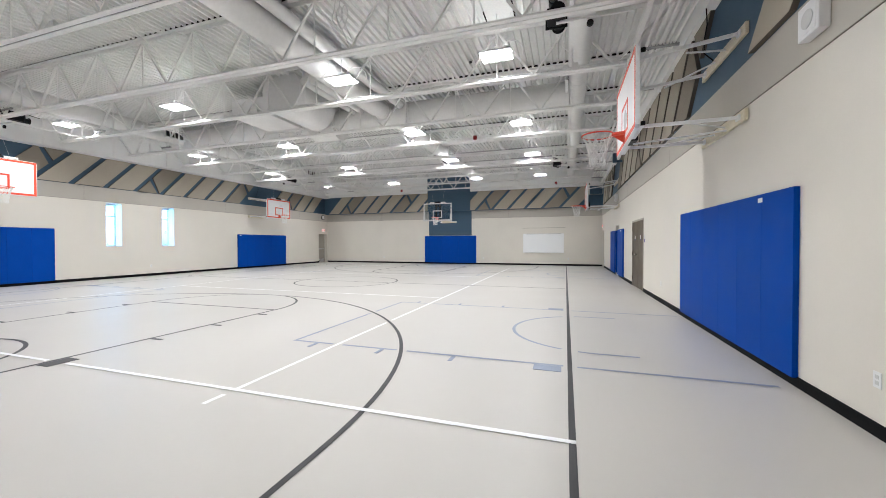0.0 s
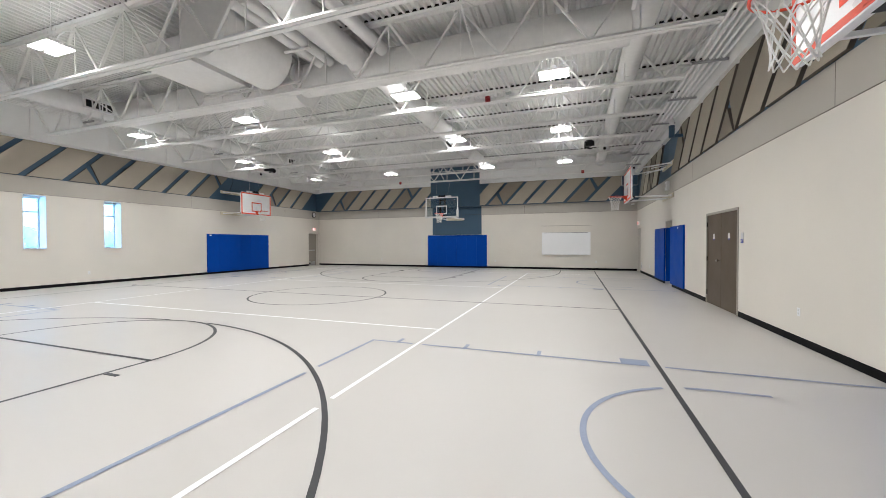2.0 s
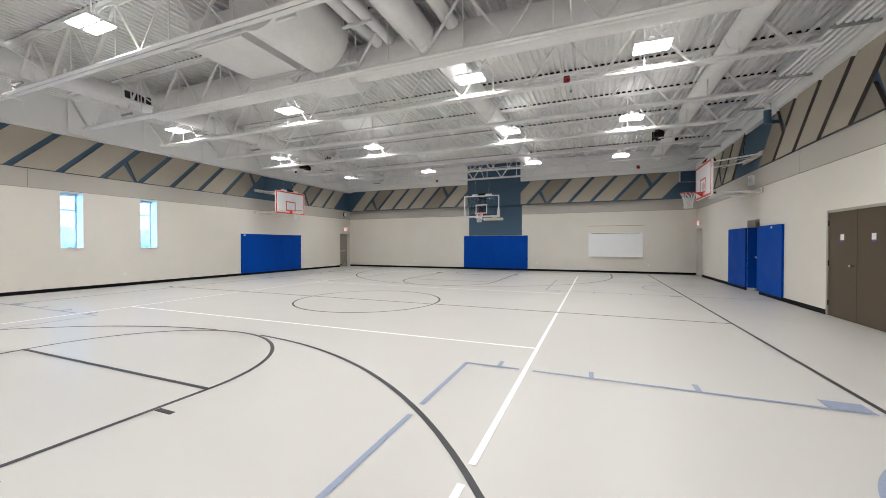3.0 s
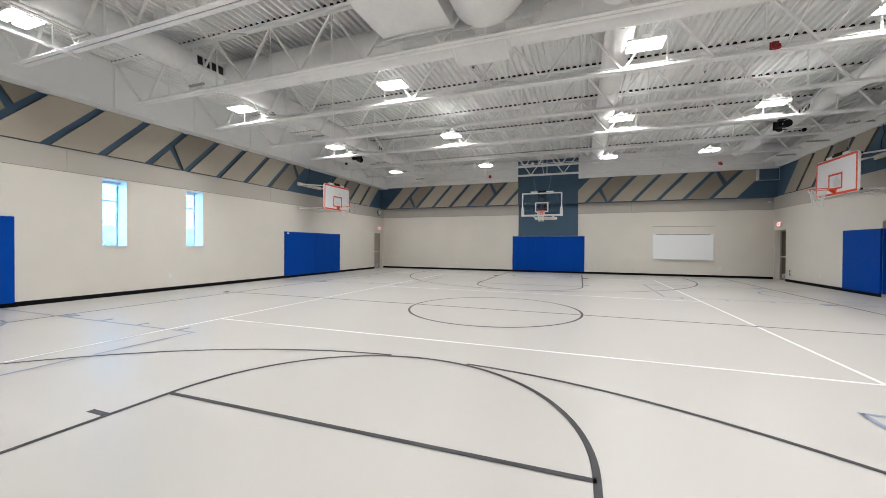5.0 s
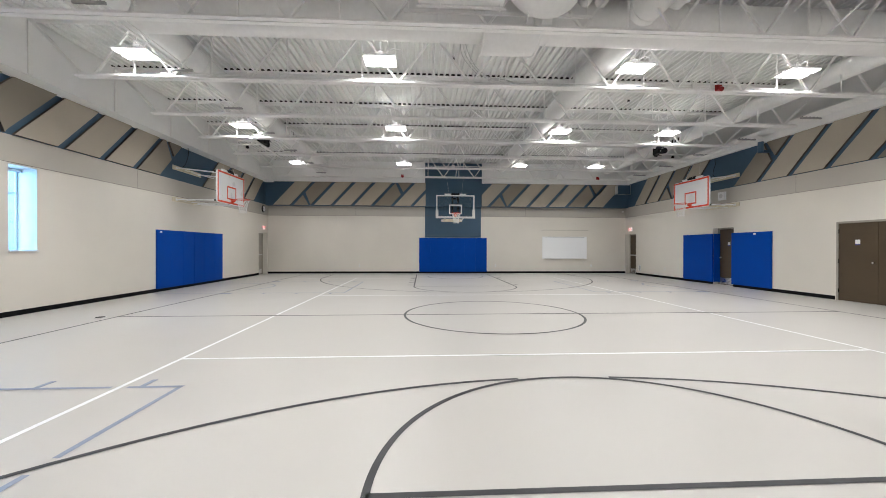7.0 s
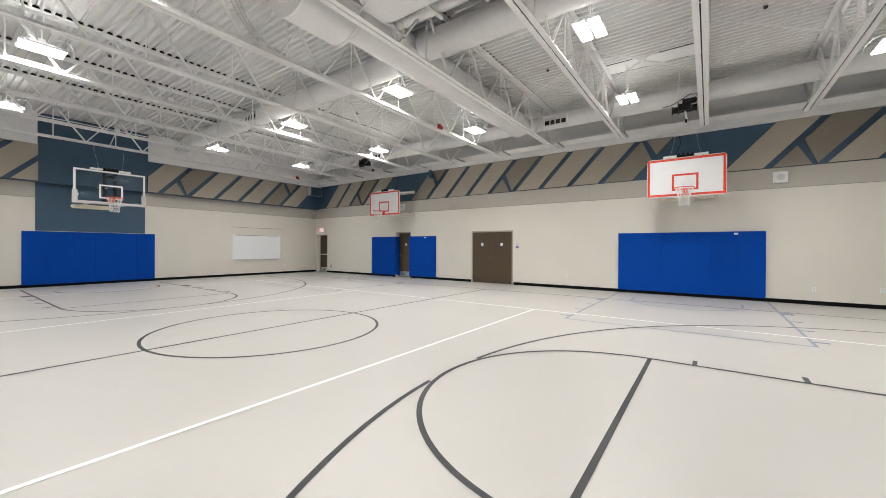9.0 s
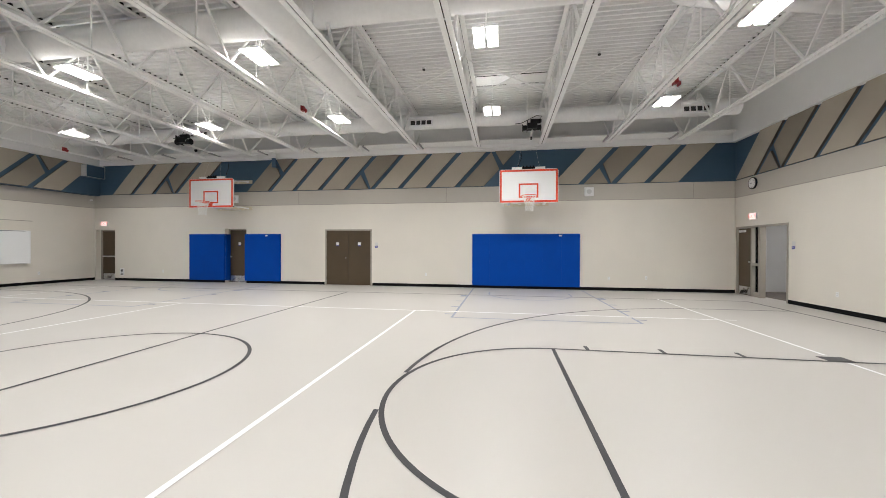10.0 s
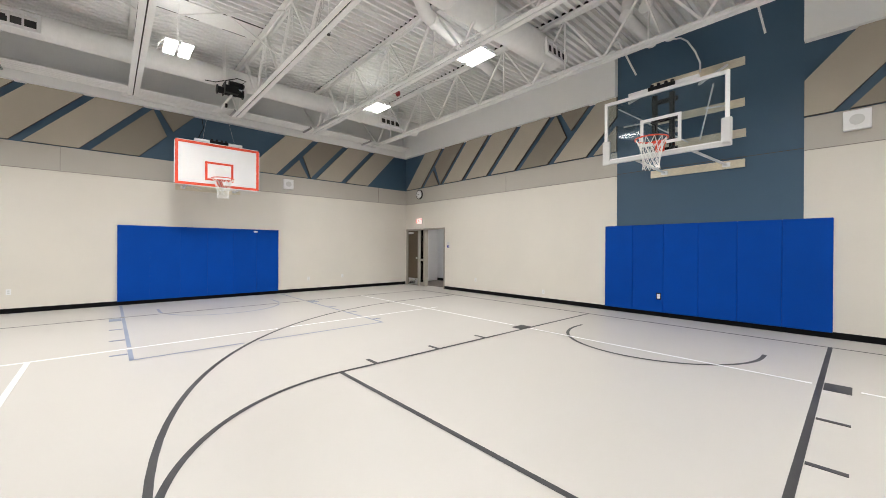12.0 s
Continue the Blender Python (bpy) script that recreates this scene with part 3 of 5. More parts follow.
def duct_grille(x, y, side, z=5.34):
    g = thing("duct_grille", Matrix.Translation((x, y, z)) @ pose(0, 0, 0, 0, side * 84, 0), "white supply grille with dark slots on a duct", "air grille", "duct grilles")
    bm = B()
    for a, b, c, d in ((-0.16, 0.16, -0.38, -0.33), (-0.16, 0.16, 0.33, 0.38), (-0.16, -0.11, -0.33, 0.33), (0.11, 0.16, -0.33, 0.33)):
        box(bm, a, b, c, d, 0.0, 0.06)
    part("frame", bm, M_WHITE, g)
    part("backing", box(B(), -0.11, 0.11, -0.33, 0.33, 0.004, 0.014), M_DARKGREY, g, "dark opening")
    for k in (-1, 0, 1):
        part("slat", box(B(), -0.11, 0.11, k * 0.165 - 0.014, k * 0.165 + 0.014, 0.02, 0.05), M_WHITE, g)


for y in (2.08, 9.88, 17.7):
    duct_grille(-2.01, y, -1)
    duct_grille(-15.86, y + 0.5, 1, 5.41)
for x, y in ((-7.71, 1.95), (-7.55, 17.3), (-7.55, 22.6)):
    duct_grille(x, y, -1)

# conduits along the east and west bulkheads, carried on struts at the joists
for x0, dx, n, z, rad in ((-0.64, 0.112, 5, 5.075, 0.031), (-16.20, 0.14, 3, 4.985, 0.014)):
    for k in range(n):
        c = thing("conduit", Matrix.Translation((x0 + dx * k, 0, z)), "thin white painted conduit above the joist chords", "conduit", "conduits")
        part("pipe", rod(B(), (0, 0.3, 0), (0, 24.1, 0), rad, 10), M_PIPE, c, smooth=True)
        for y in JOISTS[::3]:
            part("coupling", rod(B(), (0, y + 0.6, 0), (0, y + 0.7, 0), rad + 0.006, 10), M_STEEL, c, smooth=True)
    for y in JOISTS:
        st = thing("conduit_strut", Matrix.Translation((x0 + dx * (n - 1) / 2, y - 0.03, z - rad - 0.042)), "grey steel strut carrying conduits at a joist", "steel strut", "conduit struts")
        h = dx * (n - 1) / 2 + 0.09
        part("channel", box(B(), -h, h, -0.021, 0.021, 0.0, 0.041, 0.003), M_STRUT, st)
        for k in range(n):
            part("clamp", box(B(), -h + 0.09 + dx * k - rad - 0.008, -h + 0.09 + dx * k + rad + 0.008, -0.014, 0.014, 0.041, 0.047 + rad), M_STRUT, st)


# ---- high-bay lights ----
def make_light(m):
    l = thing("high_bay_light", m, "white twin-panel LED high bay light hung in the roof steel", "ceiling light", "high bay lights")
    part("housing", box(B(), -0.17, 0.17, -0.07, 0.07, 0.045, 0.115, 0.01), M_WHITE, l)
    for s in (-1, 1):
        panel = part("panel_frame", box(B(), -0.315, 0.315, s * 0.118 - 0.097, s * 0.118 + 0.097, 0.004, 0.045, 0.008), M_WHITE, l)
        part("lens", box(B(), -0.30, 0.30, s * 0.118 - 0.085, s * 0.118 + 0.085, -0.014, 0.004, 0.006), M_LAMP, panel, "glowing white lens")
        # unseen glowing strip, added on the panel's top to lift the deck's brightness
        part("deck_fill_strip", box(B(), -0.28, 0.28, s * 0.150 - 0.05, s * 0.150 + 0.05, 0.0455, 0.049), M_DECK_FILL, panel, "added dim glowing strip that brightens the deck")
        lamp = new("led", panel_lamp)
        lamp.parent, lamp.matrix_basis = l, Matrix.Translation((0, s * 0.118, -0.018))
    part("stem", rod(B(), (0, 0, 0.115), (0, 0, 0.93), 0.010, 8), M_STEEL, l)
    for sx in (-1, 1):
        part("wire", rod(B(), (sx * 0.06, 0, 0.115), (sx * 0.30, 0, 0.83), 0.004, 5), M_STEEL, l)
    part("hanger_bracket", box(B(), -0.05, 0.05, -0.02, 0.02, 0.115, 0.19, 0.004), M_WHITE, l)
    part("cord", tube(B(), [(0.08, 0.03, 0.11), (0.14, 0.04, 0.22), (0.26, 0.08, 0.30), (0.40, 0.16, 0.31), (0.47, 0.24, 0.22), (0.49, 0.28, 0.08)], 0.011, 8), M_WHITE, l, "white power cord", smooth=True)
    return l


LIGHT_X, LIGHT_Y, LIGHT_Z = (-3.37, -6.88, -12.05, -16.66), (3.38, 7.65, 11.95, 16.12, 21.08), 5.07
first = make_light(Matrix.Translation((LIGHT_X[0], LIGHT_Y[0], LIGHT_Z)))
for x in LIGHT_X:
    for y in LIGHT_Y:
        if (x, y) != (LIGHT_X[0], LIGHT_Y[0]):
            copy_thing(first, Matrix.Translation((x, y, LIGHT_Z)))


# ---- wall mats ----
def wall_mat(side, c0, c1, n, label, z0=0.095, z1=1.93, tag=None, soft=0.004):
    u0, u1 = sorted((U(side, c0), U(side, c1)))
    w = (u1 - u0) / n
    m = wall_frame(side) @ Matrix.Translation((u0, z0, 0))
    t = thing("wall_mat", m, label, "wall mat", "wall mats")
    part("backing", box(B(), 0.01, u1 - u0 - 0.01, 0.01, z1 - z0 - 0.01, 0.001, 0.040), M_MAT, t)
    me = mesh_of("panel", box(B(), 0.0012, w - 0.0012, 0, z1 - z0, 0.002, 0.052, soft), M_MAT)
    for i in range(n):
        share("panel", me, t, Matrix.Translation((i * w, 0, 0)))
    if tag is not None:
        part("label_tag", box(B(), tag, tag + 0.10, z1 - z0 - 0.09, z1 - z0 - 0.04, 0.052, 0.054), M_WHITE, t, "small white label")
    return t


wall_mat("E", 4.75, 8.445, 6, "royal blue vinyl wall mat in six panels behind the hoop", tag=3.0, soft=0.002)
wall_mat("E", 15.95, 17.50, 1, "royal blue vinyl wall mat beside the recessed door", z1=1.95, tag=0.9)
wall_mat("E", 18.40, 20.01, 1, "royal blue vinyl wall mat wrapping the recess corner", z1=1.95)
rt = thing("wall_mat", Matrix.Translation((XE, 18.408, 0.095)), "royal blue vinyl mat on the side of the door recess", "wall mat", "wall mats")
part("panel", box(B(), 0.004, 0.235, -0.05, 0.0, 0, 1.855, 0.006), M_MAT, rt)
wall_mat("W", 16.43, 20.17, 6, "royal blue vinyl wall mat in six panels behind the hoop", tag=0.12)
wall_mat("W", 4.98, 8.61, 6, "royal blue vinyl wall mat in six panels behind the hoop", z1=1.95)
wall_mat("N", -11.41, -7.74, 6, "royal blue vinyl wall mat below the slate blue strip", z1=1.92)
smat = wall_mat("S", -11.52, -7.85, 6, "royal blue vinyl wall mat with a small outlet cut-out", z1=1.94, soft=0.013)


# ---- acoustic panels ----
SLANT, GAP = 1.17, 0.095


def clip_u(pts, lo, hi):
    for keep, edge in ((lambda p: p[0] >= lo, lo), (lambda p: p[0] <= hi, hi)):
        out = []
        for a, b in zip(pts, pts[1:] + pts[:1]):
            if keep(a):
                out.append(a)
            if keep(a) != keep(b):
                t = (edge - a[0]) / (b[0] - a[0])
                out.append((edge, a[1] + t * (b[1] - a[1])))
        pts = out
    return pts


def acoustic_panel(side, pts, lo, hi, dark):
    pts = clip_u(pts, lo, hi)
    if len(pts) < 3:
        return
    far = OUT.get(side, 0.0)
    if far:
        pts = [(-9.0 + (u + 9.0) * 0.987, 1.4 + (z - 1.4) * 0.987) for u, z in pts]
    u0, z0 = min(p[0] for p in pts), min(p[1] for p in pts)
    t = thing("acoustic_panel", wall_frame(side) @ Matrix.Translation((u0, z0, far + 0.010)), "dark taupe fabric acoustic wall panel" if dark else "beige fabric acoustic wall panel with slanted sides", "acoustic panel", "acoustic panels")
    local = [(u - u0, z - z0, 0.006) for u, z in pts]
    cx, cz = sum(p[0] for p in local) / len(local), sum(p[1] for p in local) / len(local)
    part("core", prism(B(), [(x, z, 0) for x, z, d in local], (0, 0, 0.058)), M_PANEL_EDGE, t, "dark brown panel edge")
    inner = [(cx + (x - cx) * 0.994, cz + (z - cz) * 0.994, 0.0585) for x, z, d in local]
    part("fabric_face", prism(B(), inner, (0, 0, 0.006)), M_PANEL_DARK if dark else M_PANEL_LIGHT, t)


def panel_slot(side, a, b, kind, lo, hi):
    """One slanted slot between two strips; a, b: its ends along the bottom. A and B are split by a second strip."""
    z0, z1 = BAND + 0.012, SOFFIT + 0.03
    h = z1 - z0
    u0, u1 = a + GAP, b - GAP
    at = lambda u, f: (u + SLANT * f, z0 + h * f)
    if kind == "L":
        acoustic_panel(side, [at(u0, 0), at(u1, 0), at(u1, 1), at(u0, 1)], lo, hi, False)
    elif kind == "A":
        acoustic_panel(side, [at(u0, 0), at(u1 - 0.08, 0), at(u0, 0.42)], lo, hi, True)
        acoustic_panel(side, [at(u0, 0.53), at(u1 + 0.02, 0.0), at(u1, 0.04), at(u1, 1), at(u0, 1)], lo, hi, True)
    else:
        acoustic_panel(side, [at(u1, 1), at(u0 + 0.08, 1), at(u1, 0.58)], lo, hi, True)
        acoustic_panel(side, [at(u1, 0.47), at(u0, 0.97), at(u0, 0), at(u1, 0)], lo, hi, True)


def panel_row(side, c0, kinds, pitch=1.066, lo=None, hi=None):
    u = U(side, c0)
    span = sorted(U(side, c) for c in SPAN[side])
    for k in kinds:
        panel_slot(side, u, u + pitch, k, span[0] if lo is None else lo, span[1] if hi is None else hi)
        u += pitch


panel_row("E", 23.78, "LLAL", 1.05)
panel_row("E", 17.47, "BLLLALLLB", 1.058)
panel_row("E", 5.78, "LALL", 1.05)
panel_row("W", 0.72, "LLAL", 1.06)
panel_row("W", 6.94, "BLLLALLLB", 1.075)
panel_row("W", 18.72, "LALL", 1.07)
panel_row("S", 0.0, "LALLLBLL", 1.066, hi=8.10)
panel_row("S", -10.53, "LALLLBLL", 1.066, lo=11.17)
panel_row("N", -19.22, "LALLLBLL", 1.057, hi=-11.10)
panel_row("N", -8.73, "LALLLBL", 1.07, lo=-8.06)


# ---- basketball hoops ----
def rim_and_net(parent, m, reach=0.15):
    """Rim, bracket and net; local x to the right, y up, z out from the board."""
    R = 0.229
    bm = B()
    c = Vector((0, 0, reach + R))
    tube(bm, [m @ (c + Vector((R * math.cos(a), 0, R * math.sin(a)))) for a in [i * math.tau / 40 for i in range(41)]], 0.011, 8)
    rim = part("rim", bm, M_ORANGE, parent, "orange-red steel rim", smooth=True)
    bm = B()
    prism(bm, [m @ Vector(p) for p in ((-0.09, 0.02, 0.0), (0.09, 0.02, 0.0), (0.045, 0.015, reach + 0.03), (-0.045, 0.015, reach + 0.03))], m.to_3x3() @ Vector((0, -0.045, 0)))
    prism(bm, [m @ Vector(p) for p in ((0.0, 0.02, 0.0), (0.0, -0.15, 0.0), (0.0, -0.03, reach + 0.01))], m.to_3x3() @ Vector((0.012, 0, 0)))
    prism(bm, [m @ Vector(p) for p in ((-0.07, 0.03, 0.004), (0.07, 0.03, 0.004), (0.07, -0.14, 0.004), (-0.07, -0.14, 0.004))], m.to_3x3() @ Vector((0, 0, 0.008)))
    part("rim_bracket", bm, M_ORANGE, parent, "orange-red bracket")
    bm = B()
    n, rows = 12, 6
    ring = lambda j: (R * 0.97, 0.165, 0.145, 0.128, 0.118, 0.115, 0.125)[j]
    depth = lambda j: (0.0, 0.11, 0.20, 0.28, 0.36, 0.42, 0.47)[j]
    pt = lambda i, j: m @ (c + Vector((ring(j) * math.cos((i + j * 0.5) * math.tau / n), -depth(j), ring(j) * math.sin((i + j * 0.5) * math.tau / n))))
    for j in range(rows):
        for i in range(n):
            for d in (0, -1):
                p, q = pt(i, j), pt(i + d, j + 1)
                rod(bm, p, q, 0.0055, 5)
    part("net", bm, M_NET, rim, "white cord net")


def frame_bars(bm, m, w, h, t, d0, d1, y0=0.0):
    """A flat rectangular frame, centred in x, from y0 up."""
    for x0, x1, a, b in ((-w / 2, w / 2, y0, y0 + t), (-w / 2, w / 2, y0 + h - t, y0 + h), (-w / 2, -w / 2 + t, y0 + t, y0 + h - t), (w / 2 - t, w / 2, y0 + t, y0 + h - t)):
        obox(bm, m @ Matrix.Translation(((x0 + x1) / 2, (a + b) / 2, (d0 + d1) / 2)), x1 - x0, b - a, d1 - d0)
    return bm


def adjuster(parent, z):
    """Black bracket with two white bars on the top edge of a board; z: out from the wall."""
    part("white_bar", box(B(), -0.52, -0.20, 1.09, 1.15, z - 0.10, z - 0.04, 0.006), M_WHITE, parent, "white plastic bar")
    part("white_bar", box(B(), 0.20, 0.52, 1.09, 1.15, z - 0.10, z - 0.04, 0.006), M_WHITE, parent, "white plastic bar")
    bm = box(B(), -0.20, 0.20, 1.085, 1.145, z - 0.13, z - 0.02, 0.006)
    for x in (-0.15, -0.05, 0.06, 0.15):
        rod(bm, (x, 1.145, z - 0.07), (x, 1.19, z - 0.07), 0.026, 10)
    box(bm, -0.17, -0.03, 1.13, 1.15, z - 0.10, z - 0.05)
    part("bracket", bm, M_BLACK, parent, "black metal bracket")


def wooden_hoop(side, c, out):
    """White board with a red border, carried on tubes from two pine cleats on the wall. Base at the board's lower edge, on the wall."""
    z0 = 2.875
    I = Matrix.Identity(4)
    t = thing("basketball_hoop", on_wall(side, c, z0), "white backboard with orange-red border, rim and white net", "basketball hoop", "basketball hoops")
    W, H = 1.83, 1.07
    bm = box(B(), -W / 2, W / 2, 0, H, out - 0.05, out)
    es = [e for e in bm.edges if abs((e.verts[0].co - e.verts[1].co).normalized().z) > 0.9]
    bmesh.ops.bevel(bm, geom=es, offset=0.05, segments=4, affect="EDGES")
    board = part("backboard", bm, M_BOARD, t)
    part("border", frame_bars(B(), I, W - 0.03, H - 0.03, 0.060, out + 0.0005, out + 0.003, 0.015), M_ORANGE, board, "orange-red border stripe")
    part("target", frame_bars(B(), I, 0.61, 0.455, 0.050, out + 0.0005, out + 0.003, 0.16), M_ORANGE, board, "orange-red target square")
    rim_and_net(t, Matrix.Translation((0, 0.175, out)))
    for y, x in ((0.09, 0.02), (1.14, 0.02)):
        bm = box(B(), -0.76, 0.76, y - 0.07, y + 0.07, 0.012, 0.052, 0.006)
        part("cleat", bm, M_PINE, t, "pine plank bolted to the wall")
        for sx in (-1, 1):
            part("tube", bar(B(), (sx * 0.60, y, 0.06), (sx * 0.60, min(y, 1.0), out - 0.10), 0.040, 0.040), M_WHITE, t)
            part("bolt_plate", box(B(), sx * 0.60 - 0.05, sx * 0.60 + 0.05, y - 0.035, y + 0.035, 0.052, 0.075, 0.004), M_WHITE, t)
            part("brace", rod(B(), (sx * 0.18, y, 0.06), (sx * 0.58, min(y, 1.0), 0.62), 0.013, 8), M_WHITE, t, smooth=True)
    part("diagonal_brace", rod(B(), (0.3, 0.02, 0.08), (0.1, -0.02, out - 0.1), 0.014, 8), M_WHITE, t, smooth=True)
    bm = B()
    for sx in (-1, 1):
        obox(bm, Matrix.Translation((sx * 0.60, 0.535, out - 0.0625)), 0.04, 1.03, 0.0245)
        obox(bm, Matrix.Translation((sx * 0.60, 0.06, out - 0.062)), 0.055, 0.06, 0.023)
    for y in (0.06, 1.0):
        obox(bm, Matrix.Translation((0, y, out - 0.098)), 1.68, 0.046, 0.046)
    part("back_frame", bm, M_WHITE, t, "white steel frame behind the board")
    for y in (0.06, 1.0):
        for sx in (-1, 1):
            part("end_plug", box(B(), min(sx * 0.84, sx * 0.865), max(sx * 0.84, sx * 0.865), y - 0.026, y + 0.026, out - 0.124, out - 0.072), M_BLACK, t, "black plastic end plug")
    part("height_adjuster", box(B(), -0.16, 0.16, 0.02, 0.32, out - 0.16, out - 0.04, 0.01), M_BLACK, t, "black spring box")
    adjuster(t, out)
    part("cable", tube(B(), [(-0.28, 1.21, 0.05), (-0.30, 1.34, 0.16), (-0.24, 1.52, 0.18), (-0.16, 1.70, 0.17), (-0.20, 1.95, 0.17)], 0.009, 6), M_BLACK, t, "black power cable")
    for sx in (-1, 1):
        part("wire", rod(B(), (sx * 0.35, 1.12, out - 0.07), (sx * 0.20, 1.95, out - 0.25), 0.0018, 5), M_STEEL, t)
    return t


wooden_hoop("E", 6.56, 1.275)
wooden_hoop("E", 17.95, 1.275)
wooden_hoop("W", 17.93, 1.53)
wooden_hoop("W", 6.58, 1.53)


def glass_hoop(side, c, z0, out, label, cleats):
    t = thing("basketball_hoop", on_wall(side, c, z0), label, "basketball hoop", "glass basketball hoops")
    I = Matrix.Identity(4)
    W, H = 1.83, 1.07
    glass = part("glass", box(B(), -W / 2 + 0.03, W / 2 - 0.03, 0.03, H - 0.03, out - 0.016, out - 0.004), M_BB_GLASS, t, "clear glass")
    glass.visible_shadow = False
    part("frame", frame_bars(B(), I, W, H, 0.052, out - 0.035, out + 0.004), M_WHITE, t, "white aluminium frame")
    part("target", frame_bars(B(), I, 0.61, 0.46, 0.05, out - 0.003, out, 0.16), M_WHITE, t, "white target square")
    bm = box(B(), -W / 2 - 0.03, W / 2 + 0.03, -0.035, 0.035, out - 0.05, out + 0.02, 0.015)
    for sx in (-1, 1):
        box(bm, sx * (W / 2 - 0.035) - 0.065, sx * (W / 2 - 0.035) + 0.065, -0.03, 0.38, out - 0.05, out + 0.02, 0.02)
    part("edge_padding", bm, M_GREY, t, "pale grey edge padding")
    rim_and_net(t, Matrix.Translation((0, 0.175, out)))
    for x in (-0.13, 0.13):
        part("mast", box(B(), x - 0.035, x + 0.035, 0.0, 1.02, out - 0.19, out - 0.11, 0.006), M_BLACK, t, "black steel mast")
        part("slide", box(B(), x - 0.02, x + 0.02, 0.05, 0.95, out - 0.11, out - 0.08), M_DARKGREY, t, "dark steel slide")
    for y in (0.1, 0.62, 0.92):
        part("cross_plate", box(B(), -0.2, 0.2, y - 0.04, y + 0.04, out - 0.21, out - 0.19), M_BLACK, t, "black steel plate")
    for y, w in cleats:
        part("cleat", box(B(), -w, w, y - 0.075, y + 0.075, 0.02, 0.06, 0.006), M_PINE, t, "pine plank bolted to the wall")
    for sx in (-1, 1):
        part("arm", rod(B(), (sx * 0.52, 0.03, 0.07), (sx * 0.42, 0.0, out - 0.08), 0.022, 10), M_WHITE, t, smooth=True)
        part("bolt_plate", box(B(), sx * 0.52 - 0.06, sx * 0.52 + 0.06, -0.01, 0.07, 0.06, 0.085, 0.004), M_WHITE, t)
    if len(cleats) > 1:
        for sx in (-1, 1):
            part("arm", rod(B(), (sx * 0.52, 1.89, 0.07), (sx * 0.52, 1.0, out - 0.08), 0.022, 10), M_WHITE, t, smooth=True)
            part("brace", rod(B(), (sx * 0.52, 1.14, 0.07), (sx * 0.60, 0.60, out - 0.08), 0.014, 8), M_WHITE, t, smooth=True)
            part("brace", rod(B(), (sx * 0.10, 0.58, 0.07), (sx * 0.70, 0.94, out - 0.08), 0.012, 8), M_WHITE, t, smooth=True)
        part("actuator", rod(B(), (-0.62, 0.46, 0.30), (-0.1, 0.42, out - 0.2), 0.022, 10), M_BLACK, t, "black actuator rod", smooth=True)
        part("motor", box(B(), -0.75, -0.58, 0.38, 0.52, 0.10, 0.34, 0.01), M_GREY, t, "grey motor housing")
        part("outlet_box", box(B(), -0.46, -0.26, 0.83, 0.92, 0.06, 0.12, 0.006), M_GREY, t, "grey outlet box")
        part("cable", tube(B(), [(-0.36, 0.84, 0.12), (-0.42, 0.74, 0.14), (-0.38, 0.64, 0.13), (-0.45, 0.60, 0.13), (-0.46, 0.68, 0.13), (-0.4, 0.70, 0.13), (-0.55, 0.54, 0.2), (-0.66, 0.50, 0.22)], 0.008, 6), M_BLACK, t, "black cable")
        part("conduit", tube(B(), [(0.10, 1.90, 0.08), (0.10, 2.08, 0.10), (0.02, 2.32, 0.12), (-0.10, 2.55, 0.16), (-0.20, 2.64, 0.20), (-0.34, 2.66, 0.24)], 0.016, 8), M_WHITE, t, smooth=True)
    adjuster(t, out)
    for sx in (-1, 1):
        if len(cleats) == 1:
            part("wire", rod(B(), (sx * 0.30, 1.12, out - 0.07), (sx * 0.42, 2.05, out - 0.30), 0.002, 5), M_STEEL, t)
    return t


glass_hoop("S", -9.61, 2.97, 1.95, "glass backboard with white frame and red rim on a blue wall", ((0.03, 0.79), (0.58, 0.80), (1.14, 0.78), (1.89, 0.78)))
glass_hoop("N", -9.66, 2.83, 2.42, "glass backboard with white frame and red rim, hung on wires", ((0.03, 0.55),))


